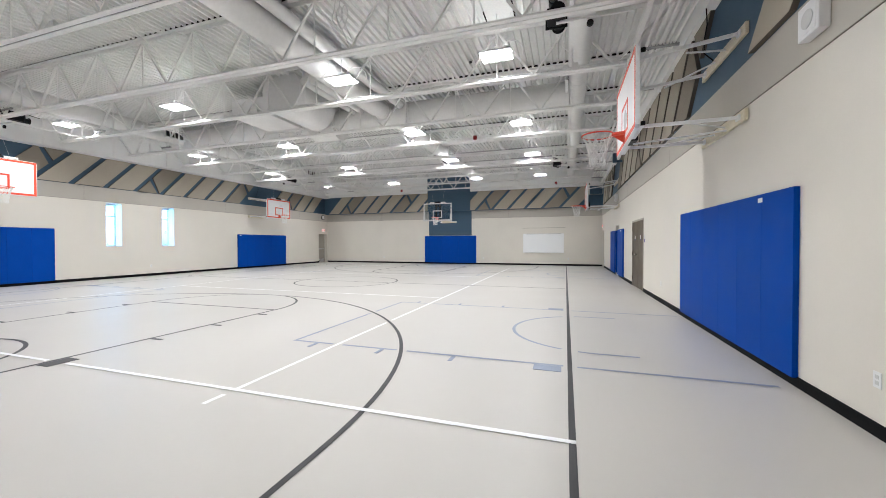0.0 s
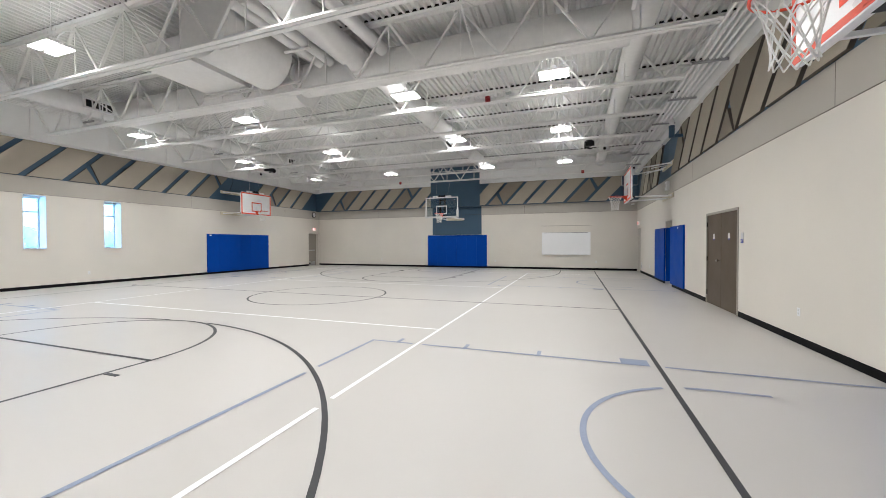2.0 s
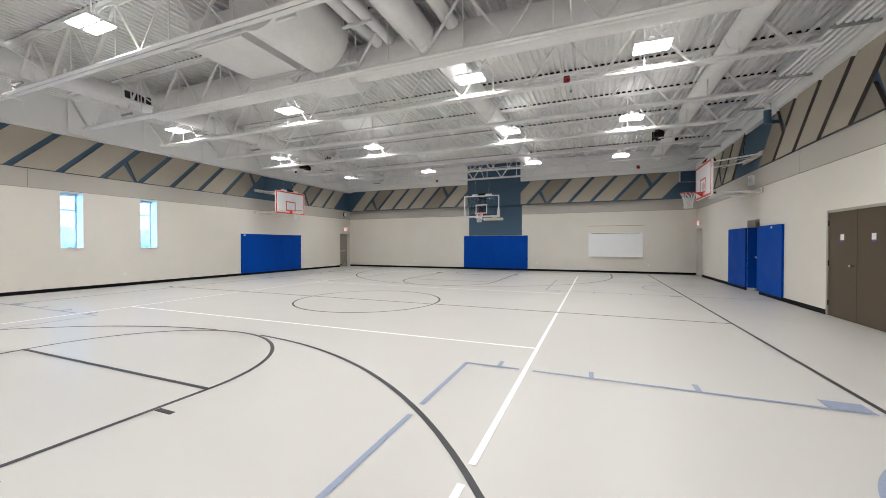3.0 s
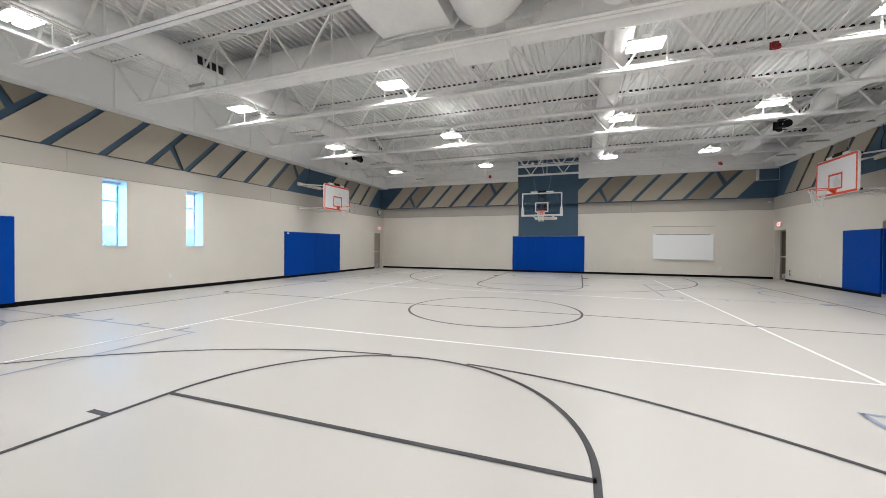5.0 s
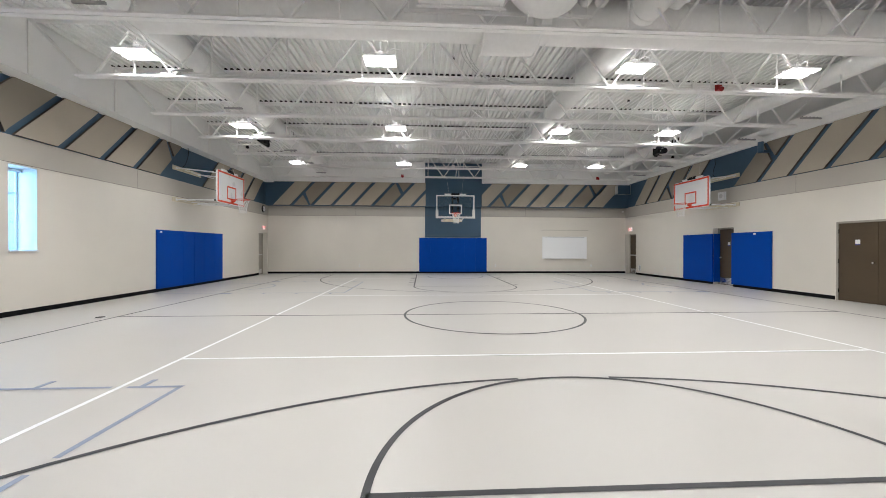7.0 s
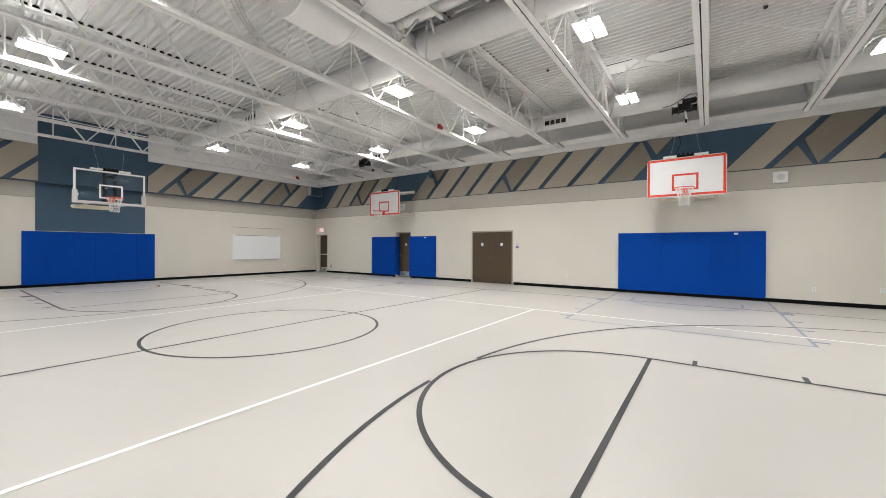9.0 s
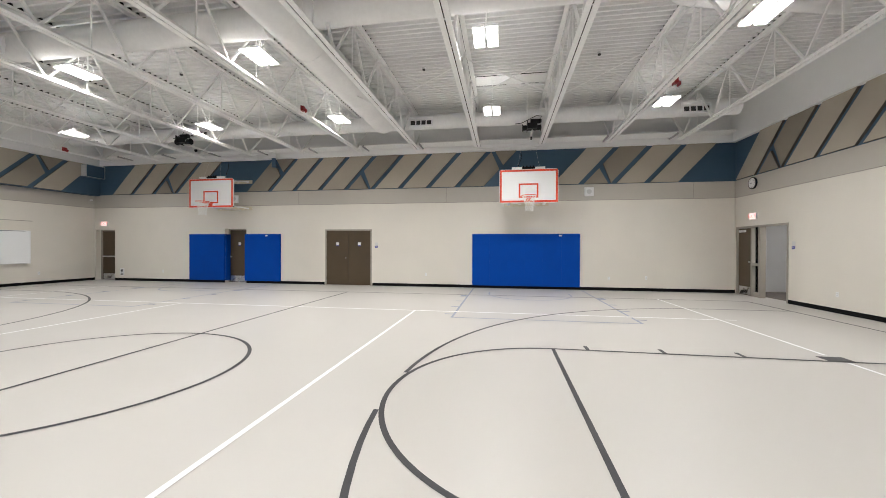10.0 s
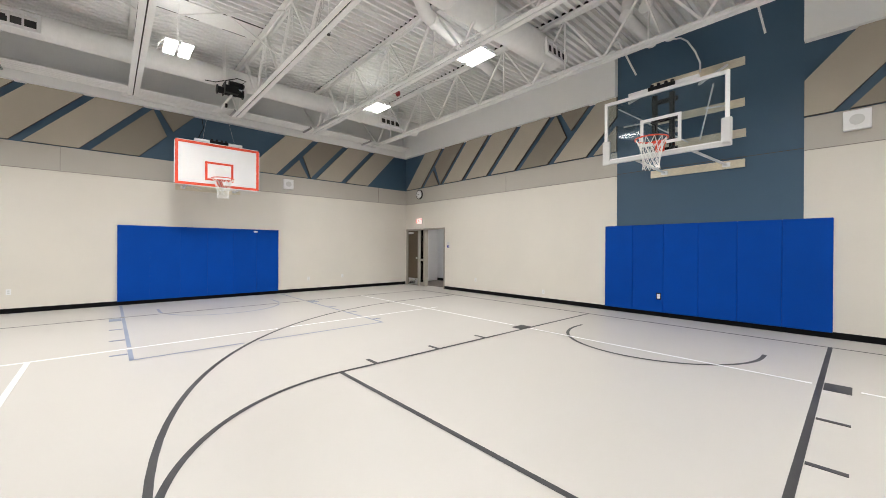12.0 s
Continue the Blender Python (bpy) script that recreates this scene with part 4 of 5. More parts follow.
# ---- hoop winches in the roof steel ----
def winch(x, y, s):
    t = thing("hoop_winch", Matrix.Translation((x, y, 4.86)), "black hoop winch hung between roof joists", "winch", "hoop winches")
    part("gearbox", box(B(), -0.14, 0.14, -0.13, 0.14, 0.03, 0.19, 0.02), M_BLACK, t)
    part("motor", rod(B(), (-0.04, -0.22, 0.25), (-0.04, 0.06, 0.25), 0.068, 18), M_BLACK, t, smooth=True)
    part("motor_cap", rod(B(), (-0.04, -0.25, 0.25), (-0.04, -0.22, 0.25), 0.05, 18), M_DARKGREY, t, smooth=True)
    part("drum", rod(B(), (0.03, -0.24, 0.09), (0.03, 0.28, 0.09), 0.075, 18), M_BLACK, t, smooth=True)
    for y2 in (-0.24, 0.28):
        part("drum_flange", rod(B(), (0.03, y2 - 0.008, 0.09), (0.03, y2 + 0.008, 0.09), 0.105, 20), M_BLACK, t, smooth=True)
    part("mounting_plate", box(B(), -0.17, 0.17, 0.14, 0.155, 0.0, 0.26, 0.004), M_BLACK, t)
    part("name_plate", box(B(), -0.06, 0.02, -0.133, -0.130, 0.08, 0.13), M_GREY, t, "small pale name plate")
    for x2, y2 in ((-0.10, 0.148), (0.10, 0.148)):
        part("hanger", rod(B(), (x2, y2, 0.24), (x2, y2, 1.06), 0.012, 8), M_STEEL, t)
    part("cable", tube(B(), [(-0.08, -0.18, 0.28), (-0.18, -0.26, 0.34), (-0.10, -0.10, 0.39), (0.05, 0.10, 0.34), (0.10, 0.30, 0.26), (0.09, 0.50, 0.24)], 0.010, 6), M_BLACK, t)
    part("pulley", rod(B(), (0.5 * s, -0.02, -0.08), (0.5 * s, 0.02, -0.08), 0.05, 14), M_BLACK, t, smooth=True)
    part("pulley_rail", box(B(), min(0, 1.1 * s), max(0, 1.1 * s), -0.02, 0.02, -0.01, 0.03), M_STEEL, t, "white steel rail")


winch(-2.22, 6.52, 1)
winch(-2.45, 17.9, 1)
winch(-16.95, 6.62, -1)
winch(-16.65, 17.5, -1)


def tie_rail(x, y0, y1):
    t = thing("tie_rail", Matrix.Translation((x, (y0 + y1) / 2, JOIST_Z0 - 0.052)), "white steel channel under two joist ends", "steel rail", "tie rails")
    h = (y1 - y0) / 2
    bm = box(B(), -0.03, 0.03, -h, h, 0.0, 0.006)
    box(bm, -0.03, -0.024, -h, h, 0.006, 0.045)
    box(bm, 0.024, 0.03, -h, h, 0.006, 0.045)
    part("channel", bm, M_STEEL, t)
    for s in (-1, 1):
        part("clip", box(B(), -0.04, 0.04, s * (h - 0.06) - 0.03, s * (h - 0.06) + 0.03, 0.045, 0.052), M_STEEL, t)


tie_rail(-0.95, 6.0, 8.4)
tie_rail(-0.95, 16.3, 18.7)
tie_rail(-16.5, 6.0, 8.4)
tie_rail(-16.5, 16.3, 18.7)
for y0 in (6.02, 16.32):
    wr = thing("winch_rail", Matrix.Translation((-16.2, y0, 5.08)), "white steel channel between joists beside a light", "steel rail", "winch rails")
    part("channel", box(B(), -0.022, 0.022, 0, 2.36, 0, 0.05, 0.004), M_STEEL, wr)
    for y in (0.1, 2.2):
        part("clip", box(B(), -0.035, 0.035, y - 0.03, y + 0.03, 0.05, 0.062), M_STEEL, wr)

# pipe along the bulkhead by the far side hoop, with a blue painted drop
pp = thing("bulkhead_pipe", Matrix.Translation((-0.30, 16.05, 5.10)), "white pipe along the bulkhead with a slate blue drop", "pipe")
part("pipe", tube(B(), [(0, 4.6, 0.02), (0, 2.0, 0.0), (0, 0.25, 0.0), (0.01, 0.08, -0.04), (0.02, 0.0, -0.14), (0.02, 0.0, -0.26)], 0.075, 16), M_DUCT, pp, smooth=True)
part("painted_drop", rod(B(), (0.02, 0, -0.26), (0.02, 0, -0.60), 0.078, 16), M_SLATE, pp, "slate blue painted end", smooth=True)
part("wall_bracket", box(B(), 0.02, 0.34, -0.03, 0.03, -0.60, -0.52), M_SLATE, pp, "slate blue bracket")


# ---- alarms and detectors in the roof ----
def strobe(x, y, z=JOIST_Z0 + 0.012, arm=False):
    t = thing("fire_alarm", Matrix.Translation((x, y, z)) @ Matrix.Scale(1.25 if arm else 1.0, 4), "red fire alarm strobe fixed to a joist", "fire alarm", "fire alarms")
    part("housing", box(B(), -0.05, 0.05, -0.06, -0.005, -0.01, 0.10, 0.01), M_RED, t)
    part("base_plate", box(B(), -0.062, 0.062, -0.004, 0.006, -0.02, 0.112), M_RED, t)
    if arm:
        part("arm", tube(B(), [(0, 0.004, 0.05), (0, 0.16, 0.05), (0, 0.21, 0.02), (0, 0.22, -0.13)], 0.010, 8), M_STEEL, t, "white bracket pipe", smooth=True)
    part("horn", rod(B(), (0.02, -0.075, 0.0), (0.02, -0.11, 0.0), 0.055, 14, 0.035), M_RED, t, smooth=True)


for x, y in ((-4.88, 12.225), (-2.6, 22.535), (-12.2, 22.535)):
    strobe(x, y)
strobe(-4.79, 3.80, 4.93, True)


def sprinkler(x, y):
    t = thing("ceiling_detector", Matrix.Translation((x, y, DECK)), "small dark detector on the roof deck", "detector", "ceiling detectors")
    part("base", rod(B(), (0, 0, -0.04), (0, 0, -0.005), 0.05, 14), M_GREY, t, smooth=True)
    part("head", rod(B(), (0, 0, -0.07), (0, 0, -0.04), 0.035, 14), M_DARKGREY, t, smooth=True)


for x, y in ((-4.4, 5.2), (-10.5, 13.3), (-10.8, 17.4), (-5.0, 15.5), (-14.3, 5.1), (-4.3, 9.3)):
    sprinkler(x, y)

# two vent pipes before the blue wall strip, and two that meet the main duct
for x, y0, y1, mouth in ((-8.98, 0.45, 1.75, True), (-9.31, 0.45, 1.75, True), (-8.19, 8.35, 10.74, False), (-8.47, 8.35, 10.74, False)):
    v = thing("vent_pipe", Matrix.Translation((x, y0, 5.58)), "white vent pipe with an open end near the wall" if mouth else "white vent pipe leading to the main duct", "vent pipe", "vent pipes")
    part("pipe", rod(B(), (0, 0, 0), (0, y1 - y0, 0), 0.105, 24), M_DUCT, v, smooth=True)
    part("rise", rod(B(), (0, (y1 - y0 - 0.12) if mouth else 0.12, 0), (0, (y1 - y0 - 0.12) if mouth else 0.12, 0.31), 0.103, 24), M_DUCT, v, smooth=True)
    if mouth:
        part("mouth", rod(B(), (0, -0.02, 0), (0, 0.0, 0), 0.080, 20), M_DARKGREY, v, "dark open mouth", smooth=True)
    part("collar", rod(B(), (0, 0.02, 0), (0, 0.07, 0), 0.113, 24), M_DUCT, v, smooth=True)
sp = thing("pipe_strap", Matrix.Translation((-8.36, 9.85, 5.46)), "white steel strap under two vent pipes", "pipe strap")
part("strap", box(B(), -0.32, 0.32, -0.025, 0.025, -0.03, 0.012, 0.003), M_STEEL, sp)
for x in (-0.29, 0.29):
    part("hanger", rod(B(), (x, 0, 0.0), (x, 0, 0.45), 0.006, 6), M_STEEL, sp)


def hung_cable(x, y, pts, label):
    c = thing("hanging_cable", Matrix.Translation((x, y, 0)), label, "cable", "hanging cables")
    smooth_pts = []
    for i in range(len(pts) - 1):
        p0, p1, p2, p3 = (Vector(pts[max(0, min(k, len(pts) - 1))]) for k in (i - 1, i, i + 1, i + 2))
        for f in (0.0, 0.25, 0.5, 0.75):
            smooth_pts.append(0.5 * (2 * p1 + (p2 - p0) * f + (2 * p0 - 5 * p1 + 4 * p2 - p3) * f * f + (3 * p1 - p0 - 3 * p2 + p3) * f ** 3))
    part("cord", tube(B(), smooth_pts + [Vector(pts[-1])], 0.009, 6), M_GREY, c, smooth=True)


for k in range(3):
    d = 0.05 * k
    hung_cable(-9.9, 12.42 + 0.02 * k, [(-0.42 - d, 0.05, 5.88), (-0.36 - d, 0.04, 5.6 - d), (-0.18, 0.02, 5.25 - d), (0.10, 0.0, 5.02 - d * 0.5), (0.36 + d, 0.0, 5.0), (0.7 + d, -0.02, 4.88)], "grey cable sagging from the deck to a joist")
for k in range(2):
    d = 0.10 * k
    hung_cable(-5.9 + d, 6.0, [(0.0, 0.0, 5.88), (-0.05, 0.02, 5.55), (-0.10, 0.02, 5.36), (0.0, 0.02, 5.24 - d), (0.12, 0.02, 5.38), (0.05, 0.03, 5.56), (-0.03, 0.04, 5.42), (0.06, 0.05, 5.20), (0.20, 0.08, 4.90)], "pale cable hanging in a loop beside a joist")

for x in (-8.36, -10.62):
    k = thing("roof_brace", Matrix.Translation((x, 0.40, 5.06)), "short white steel brace below the deck", "steel brace", "roof braces")
    part("angle", bar(B(), (-0.30 if x > -9 else -0.10, 0, 0), (0.06, 0, 0.84), 0.045, 0.03), M_STEEL, k)
    part("foot", box(B(), 0.0, 0.14, -0.05, 0.05, 0.825, 0.838), M_STEEL, k)

# thin conduits along some joists, with junction boxes
for jy, x0, x1 in ((JOISTS[3], -16.5, -1.2), (JOISTS[5], -16.5, -3.0), (JOISTS[1], -12.0, -1.2), (JOISTS[7], -16.5, -3.0), (JOISTS[9], -16.5, -3.0)):
    c = thing("joist_conduit", Matrix.Translation((0, jy + 0.05, JOIST_Z0 + 0.13)), "thin white conduit run along a joist", "conduit", "joist conduits")
    part("pipe", rod(B(), (x0, 0, 0), (x1, 0, 0), 0.014, 8), M_STEEL, c, smooth=True)
    for x in (-14.2, -9.9, -5.3, -1.9):
        if x0 < x < x1:
            part("junction_box", box(B(), x - 0.06, x + 0.06, -0.05, 0.05, -0.04, 0.06, 0.004), M_STEEL, c)
            part("drop_cord", tube(B(), [(x, 0, 0.05), (x - 0.1, 0.02, 0.30), (x - 0.25, 0.0, 0.45), (x - 0.3, -0.1, 0.25), (x - 0.32, -0.2, 0.10)], 0.006, 6), M_STEEL, c)

# ---- doors ----
def exit_sign(side, c, z):
    t = thing("exit_sign", on_wall(side, c, z, 0.0), "lit exit sign with red letters above a door", "exit sign", "exit signs")
    part("housing", box(B(), -0.15, 0.15, -0.10, 0.10, 0.0, 0.05, 0.008), M_WHITE, t)
    part("face", box(B(), -0.14, 0.14, -0.09, 0.09, 0.0505, 0.054), M_EXIT_FACE, t)
    text_part("letters", "EXIT", 0.16, M_EXIT, t, Matrix.Translation((0, 0, 0.056)))


def wall_clock(side, c, z):
    t = thing("wall_clock", on_wall(side, c, z), "round wall clock with black rim and white face", "clock", "wall clocks")
    part("rim", rod(B(), (0, 0, 0.012), (0, 0, 0.060), 0.175, 40), M_BLACK, t, smooth=True)
    dial = part("face", rod(B(), (0, 0, 0.060), (0, 0, 0.064), 0.150, 40), M_WHITE, t, smooth=True)
    for k in range(12):
        a = k * math.tau / 12
        part("hour_mark", obox(B(), Matrix.Translation((0.125 * math.sin(a), 0.125 * math.cos(a), 0.065)) @ Matrix.Rotation(-a, 4, "Z"), 0.010, 0.028, 0.002), M_BLACK, dial)
    part("hour_hand", obox(B(), Matrix.Translation((-0.035, 0.0, 0.066)) @ Matrix.Rotation(radians(95), 4, "Z"), 0.012, 0.085, 0.002), M_BLACK, dial)
    part("minute_hand", obox(B(), Matrix.Translation((-0.045, -0.01, 0.068)) @ Matrix.Rotation(radians(80), 4, "Z"), 0.008, 0.12, 0.002), M_BLACK, dial)


def steel_frame(name, side, c0, c1, h, d0, d1, w=0.05):
    u0, u1 = sorted((U(side, c0), U(side, c1)))
    bm = B()
    box(bm, u0 - 0.004, u0 + w, 0, h, d0, d1)
    box(bm, u1 - w, u1 + 0.004, 0, h, d0, d1)
    box(bm, u0 + w, u1 - w, h - w, h, d0, d1)
    bm.transform(wall_frame(side))
    return solo(name, bm, M_FRAME, "taupe painted steel door frame", "door frame", kind="structure")


def door_leaf(name, side, c0, c1, h, d, mat, label, kick=False, bar=False, knob=0, sign=False, hinge=0, closer=False):
    """A door leaf; d: its room face, out of the wall. hinge and knob: -1 at its left, 1 at its right."""
    u0, u1 = sorted((U(side, c0), U(side, c1)))
    w = u1 - u0
    t = thing(name, wall_frame(side) @ Matrix.Translation((u0, 0.008, d - 0.045)), label, "door", "")
    leaf = part("leaf", box(B(), 0.003, w - 0.003, 0, h - 0.01, 0, 0.045, 0.002), mat, t)
    if kick:
        part("kick_plate", box(B(), 0.03, w - 0.03, 0.02, 0.26, 0.0455, 0.048), M_CHROME, leaf, "brushed steel kick plate")
    if bar:
        part("push_bar", box(B(), 0.06, w - 0.10, 0.97, 1.03, 0.085, 0.115, 0.006), M_CHROME, leaf, "steel push bar")
        for x in (0.10, w - 0.14):
            part("bar_bracket", box(B(), x - 0.03, x + 0.03, 0.96, 1.04, 0.046, 0.085), M_BLACK, leaf)
    if knob:
        x = w - 0.07 if knob > 0 else 0.07
        part("handle", rod(B(), (x, 1.03, 0.045), (x, 1.03, 0.09), 0.014, 12), M_CHROME, leaf, "steel handle", smooth=True)
        part("handle_grip", rod(B(), (x, 1.03, 0.09), (x - 0.02 * knob, 1.03, 0.10), 0.028, 14), M_CHROME, leaf, "steel handle", smooth=True)
    if sign:
        part("notice", box(B(), w / 2 - 0.055, w / 2 + 0.055, 1.51, 1.62, 0.0455, 0.048), M_WHITE, leaf, "white notice")
        part("notice_strip", box(B(), w / 2 - 0.055, w / 2 + 0.055, 1.475, 1.51, 0.0455, 0.048), M_PURPLE, leaf, "violet notice strip")
    if hinge:
        x = 0.0 if hinge < 0 else w
        for z in (0.25, 1.05, 1.85):
            part("hinge", rod(B(), (x, z - 0.055, 0.05), (x, z + 0.055, 0.05), 0.011, 8), M_BLACK, t, "dark hinge")
    if closer:
        part("closer", box(B(), 0.08, 0.36, h - 0.13, h - 0.06, 0.0455, 0.10, 0.006), M_GREY, leaf, "grey door closer")
    return t


MID = sum(E_DOUBLE) / 2
steel_frame("door_frame_1", "E", *E_DOUBLE, 2.12, -0.12, 0.012)
door_leaf("door_1", "E", E_DOUBLE[1] - 0.05, MID, 2.07, -0.005, M_WOOD_DOOR, "closed dark brown wooden double door leaf with notice", knob=1, sign=True, hinge=-1)
door_leaf("door_2", "E", MID, E_DOUBLE[0] + 0.05, 2.07, -0.005, M_WOOD_DOOR, "closed dark brown wooden double door leaf with notice", sign=True, hinge=1)
steel_frame("door_frame_2", "E", *E_NICHE, 2.17, -0.299, -0.20)
door_leaf("door_3", "E", E_NICHE[1] - 0.05, E_NICHE[0] + 0.05, 2.12, -0.24, M_WOOD_DOOR, "closed dark brown wooden door in a recess", kick=True, knob=-1, sign=True)
steel_frame("door_frame_3", "E", *E_EXIT, 2.15, -0.299, -0.20)
door_leaf("door_4", "E", E_EXIT[1] - 0.05, E_EXIT[0] + 0.05, 2.10, -0.24, M_WOOD_DOOR, "closed dark brown exit door in a recess", kick=True, bar=True)
steel_frame("door_frame_4", "W", *W_EXIT, 2.12, -0.30, -0.20)
door_leaf("door_5", "W", W_EXIT[0] + 0.05, W_EXIT[1] - 0.05, 2.07, -0.24, M_FRAME, "closed taupe steel exit door in a recess", kick=True, bar=True)
solo("door_backing", box(B(), XE + TH + 0.005, XE + TH + 0.05, 12.0, YN, 0, 2.4), M_CORRIDOR, "plain wall behind the side doors", "wall", kind="structure")
solo("door_backing_west", box(B(), XW - 0.50, XW - 0.455, 23.4, YN, 0, 2.4), M_CORRIDOR, "plain wall behind the exit door", "wall", kind="structure")

# doorway in the south wall: one leaf shut, a narrow light, and one side open on a corridor
bm = B()
for u0, u1 in ((0.02, 0.085), (0.74, 0.80), (1.08, 1.16), (2.19, 2.244)):
    box(bm, u0, u1, 0, 2.13, -0.14, 0.012)
box(bm, 0.085, 2.19, 2.08, 2.13, -0.14, 0.010)
box(bm, 0.80, 1.08, 0.0, 0.14, -0.10, -0.04)
box(bm, 0.80, 1.08, 0.93, 1.00, -0.10, 0.0)
bm.transform(wall_frame("S"))
solo("door_frame_5", bm, M_FRAME, "taupe painted steel frame with a narrow side light", "door frame", kind="structure")
door_leaf("door_6", "S", -0.085, -0.74, 2.07, -0.04, M_WOOD_DOOR, "closed dark brown wooden door with steel kick plate", kick=True, knob=1, closer=True)
bm = box(B(), 0.80, 1.08, 0.14, 2.08, -0.075, -0.068)
bm.transform(wall_frame("S"))
ob = solo("window_3", bm, M_GLASS, "narrow glass side light beside the door", "window", kind="structure")
ob.visible_shadow = False
solo("corridor_floor", box(B(), -4.2, 1.0, -3.2, YS - TH, -0.15, -0.002), M_CARPET, "grey-brown carpet in the corridor", "floor", kind="structure")
solo("corridor_wall", box(B(), -4.2, 1.0, -2.35, -2.2, 0, 2.7), M_CORRIDOR, "pale grey corridor wall", "wall", kind="structure")
solo("corridor_wall_end", box(B(), 0.6, 0.75, -2.2, YS - TH - 0.004, 0, 2.7), M_CORRIDOR, "pale grey corridor wall", "wall", kind="structure")
solo("corridor_wall_far", box(B(), -4.3, -4.2, -2.35, YS - TH - 0.004, 0, 2.7), M_CORRIDOR, "pale grey corridor wall", "wall", kind="structure")
solo("corridor_ceiling", box(B(), -4.2, 1.0, -2.35, YS - TH - 0.004, 2.7, 2.8), M_SOFFIT, "white corridor ceiling", "ceiling", kind="structure")
solo("corridor_base", box(B(), -4.2, 0.6, -2.199, -2.185, 0, 0.11), M_BASE, "dark base along the corridor wall", "baseboard", kind="structure")
M_CORRIDOR_LAMP = material("corridor_lamp_lens", LAMP_COLOUR, 0.5, emit=7.0)
cl = thing("corridor_light", Matrix.Translation((-2.0, -1.3, 2.64)), "flush white ceiling light in the corridor", "ceiling light")
part("frame", frame_bars(B(), pose(0, 0, 0, 90, 0, 0) @ Matrix.Translation((0, -0.3, 0)), 1.2, 0.6, 0.03, -0.055, 0.0), M_WHITE, cl)
part("lens", box(B(), -0.57, 0.57, -0.27, 0.27, 0.01, 0.03), M_CORRIDOR_LAMP, cl, "glowing lens")

exit_sign("S", -0.87, 2.41)
exit_sign("E", 24.15, 2.40)
exit_sign("W", 24.12, 2.40)
wall_clock("S", -0.86, 3.40)
wall_clock("W", 24.1, 3.36)


# ---- windows ----
for k, (y0, y1) in enumerate(WINDOWS):
    z0, z1 = WIN_Z
    t = thing(f"window_{k + 1}", on_wall("W", (y0 + y1) / 2, z0, -0.44), "narrow deep-set window with a pale metal frame", "window")
    t["kind"] = "structure"
    w, h = y1 - y0, z1 - z0
    wf = part("window_frame", frame_bars(B(), Matrix.Identity(4), w - 0.004, h - 0.004, 0.045, 0.0, 0.06, 0.002), M_ALU, t)
    part("mullion", box(B(), -w / 2 + 0.045, w / 2 - 0.045, h * 0.70 - 0.02, h * 0.70 + 0.02, 0.005, 0.055), M_ALU, wf)
    for a, b in ((0.045, h * 0.70 - 0.02), (h * 0.70 + 0.02, h - 0.045)):
        g = part("pane", box(B(), -w / 2 + 0.045, w / 2 - 0.045, a, b, 0.025, 0.031), M_WINDOW_GLASS, wf)
        g.visible_shadow = False
    part("window_sill", box(B(), -w / 2 + 0.002, w / 2 - 0.002, 0.0, 0.030, 0.062, 0.475, 0.005), M_SILL, t, "white sill board")
    bm = B()
    box(bm, -w / 2, -w / 2 + 0.010, 0.030, h, 0.062, 0.438)
    box(bm, w / 2 - 0.010, w / 2, 0.030, h, 0.062, 0.438)
    box(bm, -w / 2 + 0.010, w / 2 - 0.010, h - 0.010, h, 0.062, 0.438)
    part("reveal_lining", bm, M_SOFFIT, t, "white painted window reveal")
    part("shade_roll", rod(B(), (-w / 2 + 0.02, h - 0.06, 0.12), (w / 2 - 0.02, h - 0.06, 0.12), 0.035, 14), M_GREY, t, "grey rolled-up shade", smooth=True)


# ---- small wall fittings ----
def outlet(side, c, z, label="white wall outlet plate"):
    t = thing("wall_outlet", on_wall(side, c, z), label, "outlet", "wall outlets")
    part("plate", box(B(), -0.037, 0.037, -0.058, 0.058, 0.0, 0.006, 0.002), M_WHITE, t)
    for y in (-0.022, 0.022):
        part("socket", box(B(), -0.016, 0.016, y - 0.014, y + 0.014, 0.006, 0.008), M_GREY, t)


for side, c, z in (("E", 10.15, 0.45), ("E", 3.80, 0.41), ("E", 2.62, 0.45), ("S", -3.7, 0.42), ("S", -6.17, 0.26), ("W", 11.88, 0.43), ("N", -7.25, 0.42), ("N", -14.6, 0.42), ("N", -1.9, 0.42), ("E", 21.3, 0.42)):
    outlet(side, c, z)
solo_outlet = thing("wall_outlet", on_wall("S", -8.99, 0.43, 0.053), "small outlet set in a cut-out of the blue mat", "outlet", "wall outlets")
part("cutout", box(B(), -0.045, 0.045, -0.07, 0.07, 0.0, 0.002), M_BLACK, solo_outlet, "dark cut-out")
part("plate", box(B(), -0.03, 0.03, -0.05, 0.05, 0.002, 0.005), M_WHITE, solo_outlet)


def room_plate(side, c, z):
    t = thing("room_sign", on_wall(side, c, z), "small grey and violet room sign beside the door", "sign", "room signs")
    part("plate", box(B(), -0.055, 0.055, -0.10, 0.10, 0.0, 0.008, 0.002), M_GREY, t)
    part("name_strip", box(B(), -0.055, 0.055, -0.10, -0.02, 0.0085, 0.011), M_PURPLE, t, "violet strip")
    for k, w in enumerate((0.07, 0.05)):
        part("text_bar", box(B(), -w / 2, w / 2, -0.045 - 0.022 * k, -0.037 - 0.022 * k, 0.0112, 0.0125), M_WHITE, t, "pale line of writing")


room_plate("E", 12.05, 1.52)
room_plate("S", -2.42, 1.53)


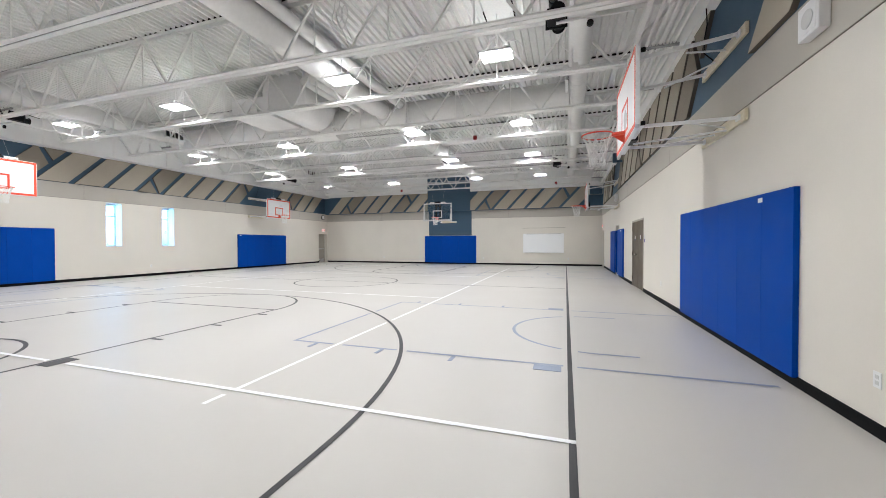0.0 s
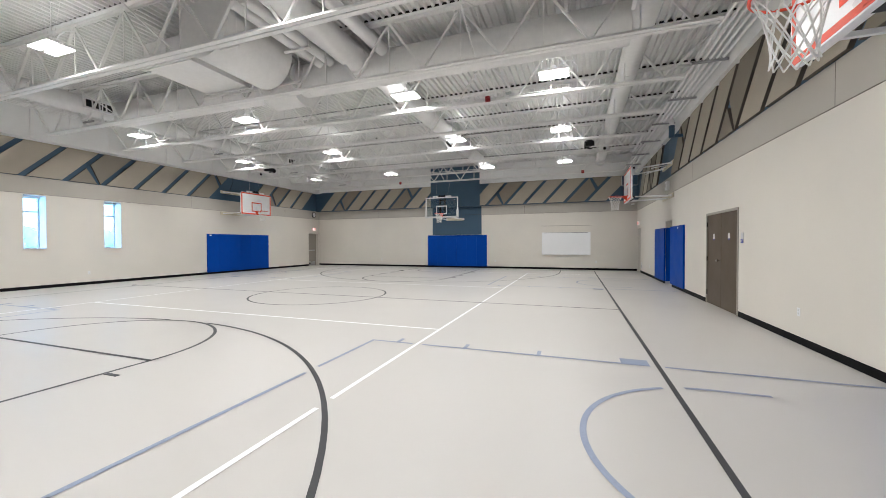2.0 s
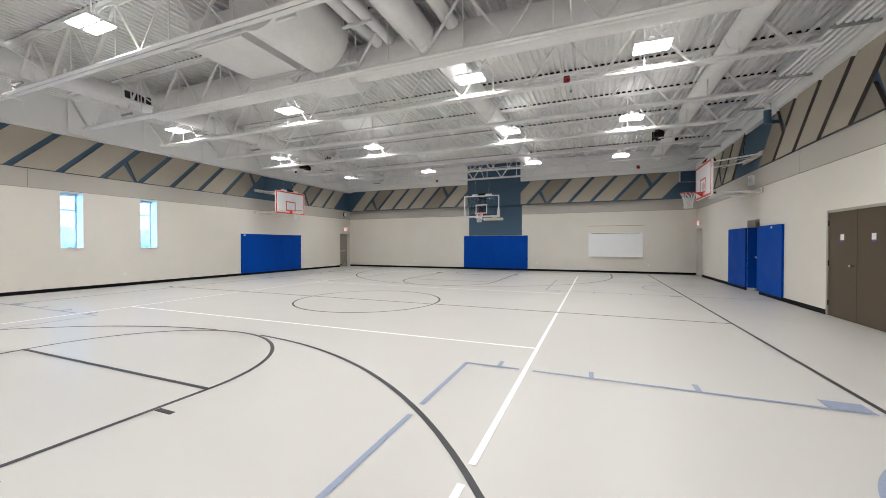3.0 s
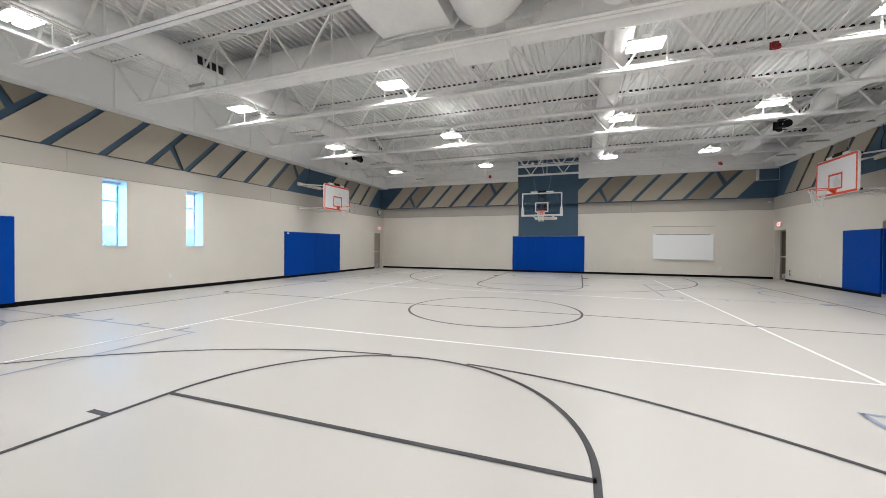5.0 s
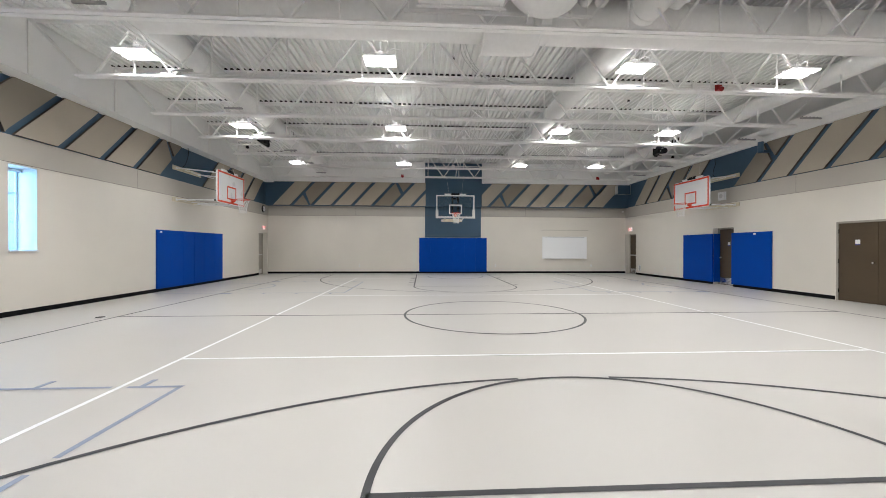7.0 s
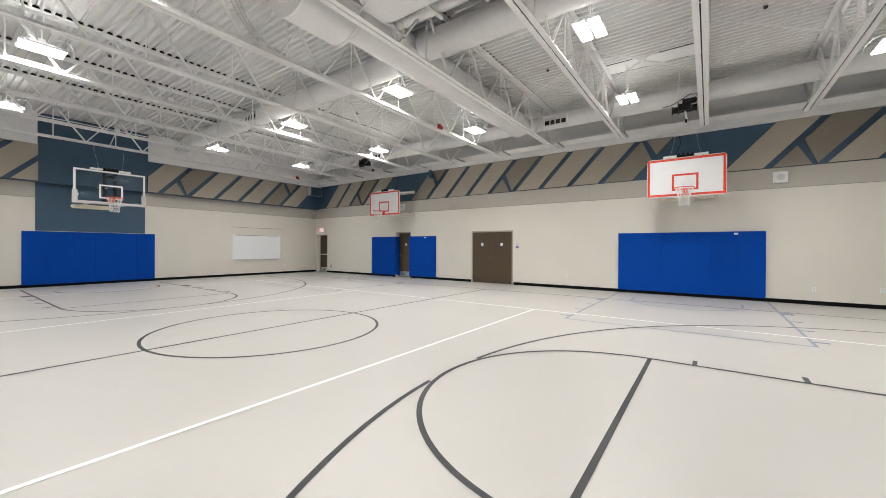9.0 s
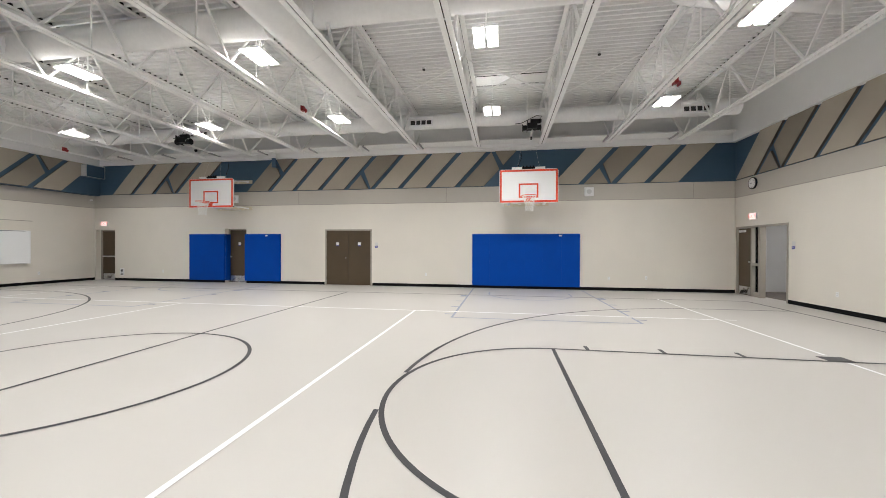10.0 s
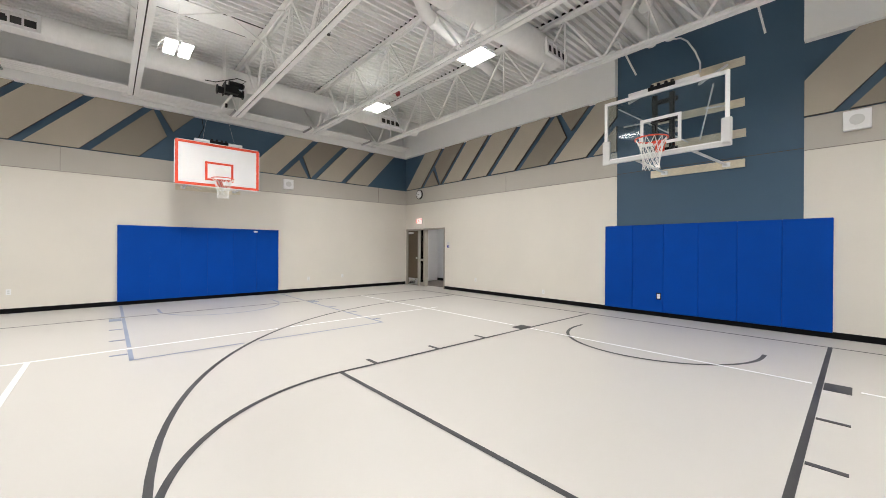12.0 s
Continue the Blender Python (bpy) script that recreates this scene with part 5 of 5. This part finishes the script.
def speaker(side, c, z, w=0.30):
    t = thing("wall_speaker", on_wall(side, c, z), "square white wall speaker with a round grille", "speaker", "wall speakers")
    part("housing", box(B(), -w / 2, w / 2, -w / 2, w / 2, 0.012, 0.10, 0.012), M_WHITE, t)
    part("baffle", box(B(), -w / 2 + 0.03, w / 2 - 0.03, -w / 2 + 0.03, w / 2 - 0.03, 0.1005, 0.104), M_WHITE, t)
    part("grille", rod(B(), (0, 0, 0.104), (0, 0, 0.110), w * 0.27, 28), M_GREY, t, "pale round grille", smooth=True)


speaker("E", 4.47, 3.36)
speaker("E", 17.93, 3.35)
speaker("S", -11.76, 3.43, 0.30)
bx = thing("wall_loudspeaker", on_wall("N", -0.37, 4.29, OUT["N"]), "slate blue painted loudspeaker box high on the wall", "loudspeaker")
part("cabinet", box(B(), -0.36, 0.36, 0, 0.50, 0.012, 0.30, 0.01), M_SLATE, bx)
part("front_grille", box(B(), -0.33, 0.33, 0.03, 0.47, 0.3005, 0.306), M_SLATE, bx, "slate blue grille")
part("front_rim", frame_bars(B(), Matrix.Identity(4), 0.72, 0.50, 0.012, 0.3005, 0.31), M_GREY, bx, "thin pale rim")
part("edge_strip", box(B(), -0.375, -0.361, 0.02, 0.48, 0.05, 0.30), M_GREY, bx, "pale edge strip")
cm = thing("security_camera", on_wall("N", -0.12, 3.40), "small white security camera below the band", "security camera")
part("body", rod(B(), (0, 0, 0.08), (-0.12, -0.02, 0.18), 0.035, 14), M_WHITE, cm, smooth=True)
part("mount", rod(B(), (0.03, 0.0, 0.012), (0, 0, 0.09), 0.02, 10), M_WHITE, cm, smooth=True)
vt = thing("wall_grille", on_wall("E", 23.3, 0.36), "small grey wall grille near the floor", "wall grille")
part("frame", frame_bars(B(), Matrix.Identity(4), 0.20, 0.30, 0.025, 0.0, 0.02, -0.15), M_WHITE, vt)
part("backing", box(B(), -0.075, 0.075, -0.125, 0.125, 0.001, 0.004), M_DARKGREY, vt)
for k in range(4):
    part("slat", box(B(), -0.075, 0.075, -0.09 + k * 0.055, -0.07 + k * 0.055, 0.005, 0.015), M_WHITE, vt)

wb = thing("whiteboard", on_wall("N", -3.41, 0.81), "blank whiteboard with thin frame on the end wall", "whiteboard")
part("writing_surface", box(B(), -1.23, 1.23, 0.0, 1.19, 0.004, 0.020), M_WHITEBOARD, wb)
part("frame", frame_bars(B(), Matrix.Identity(4), 2.50, 1.22, 0.018, 0.002, 0.028, -0.015), M_WHITE, wb)
part("tray", box(B(), -1.1, 1.1, -0.02, 0.0, 0.028, 0.09, 0.003), M_GREY, wb)
part("top_rail", box(B(), -1.1, 1.1, 1.17, 1.185, 0.028, 0.034), M_BLACK, wb, "thin dark rail")
hr = thing("hanging_rail", on_wall("N", -3.4, 2.37), "thin dark rail on the wall above the whiteboard", "rail")
part("rail", box(B(), -1.3, 1.3, -0.010, 0.010, 0.0, 0.022), M_FRAME, hr)

fp = thing("floor_sleeve_cover", Matrix.Translation((-17.55, 12.22, 0.0)), "small dark round sleeve cover set in the floor", "floor cover")
part("cover", rod(B(), (0, 0, 0.0), (0, 0, 0.012), 0.075, 24), M_BLACK, fp, smooth=True)
part("ring", rod(B(), (0, 0, 0.0), (0, 0, 0.006), 0.10, 24), M_CHROME, fp, "steel ring", smooth=True)

# vertical control joints in the walls
for side, c in (("E", 9.4), ("E", 15.2), ("E", 1.2), ("W", 9.5), ("W", 15.7), ("W", 21.5), ("N", -14.8), ("N", -5.6), ("S", -4.9), ("S", -14.8)):
    slab("trim_joint", side, c - 0.003, c + 0.003, TRIM + 0.02, BAND - 0.01, 0.012, 0.0135, M_PANEL_EDGE, "fine vertical joint in the wall band", "trim")

# daylight of the sky before each window, from beside it
sky_lamp = bpy.data.lights.new("window_sky", "AREA")
sky_lamp.shape, sky_lamp.size, sky_lamp.size_y, sky_lamp.energy, sky_lamp.color = "RECTANGLE", 1.2, 2.4, 100, (0.20, 0.55, 1.0)
for y0, y1 in WINDOWS:
    new("window_sky", sky_lamp).matrix_world = look((XW - 1.7, y0 - 0.7, 2.9), (XW - 0.2, y1, 2.1))

# ---- outdoors, seen through the windows ----
bm = B()
bm.faces.new([bm.verts.new(p) for p in ((-2500, -2500, -0.35), (2500, -2500, -0.35), (2500, 2500, -0.35), (-2500, 2500, -0.35))])
solo("ground", bm, M_SNOWY, "pale paved ground outside the windows", "ground", kind="structure")


def tree(x, y, k):
    rnd = random.Random(k)
    t = thing("tree", Matrix.Translation((x, y, -0.36)), "low leafy green tree beyond the paved ground", "tree", "trees outside")
    part("trunk", rod(B(), (0, 0, 0), (0.05, 0.03, 1.5), 0.10, 8, 0.06), M_BARK, t)
    for _ in range(5):
        a = rnd.uniform(0, math.tau)
        part("limb", rod(B(), (0.04, 0.02, rnd.uniform(0.9, 1.4)), (math.cos(a) * 0.9, math.sin(a) * 0.9, rnd.uniform(1.9, 2.8)), 0.045, 6, 0.015), M_BARK, t)
    bm = B()
    for _ in range(900):
        a, f, h = rnd.uniform(0, math.tau), rnd.random() ** 0.5, rnd.uniform(-1, 1)
        r = 1.45 * f * math.sqrt(max(0.05, 1 - h * h)) * rnd.uniform(0.75, 1.15)
        c = Vector((r * math.cos(a), r * math.sin(a), 2.35 + 1.15 * h))
        m = Matrix.Translation(c) @ Matrix.Rotation(rnd.uniform(0, 6.3), 4, "Z") @ Matrix.Rotation(rnd.uniform(0, 3.1), 4, "X")
        w = rnd.uniform(0.09, 0.17)
        bm.faces.new([bm.verts.new(m @ Vector(p)) for p in ((-w, 0, 0), (0, -w * 0.6, 0.02), (w, 0, 0), (0, w * 0.6, 0.02))])
    part("crown", bm, M_LEAF, t, "ragged green crown of leaves")


for k, (x, y) in enumerate(((-50, 19), (-52, 23.5), (-51, 27), (-53, 31.5), (-50.5, 35), (-54, 40), (-52, 15), (-52, 46))):
    tree(x, y, k)
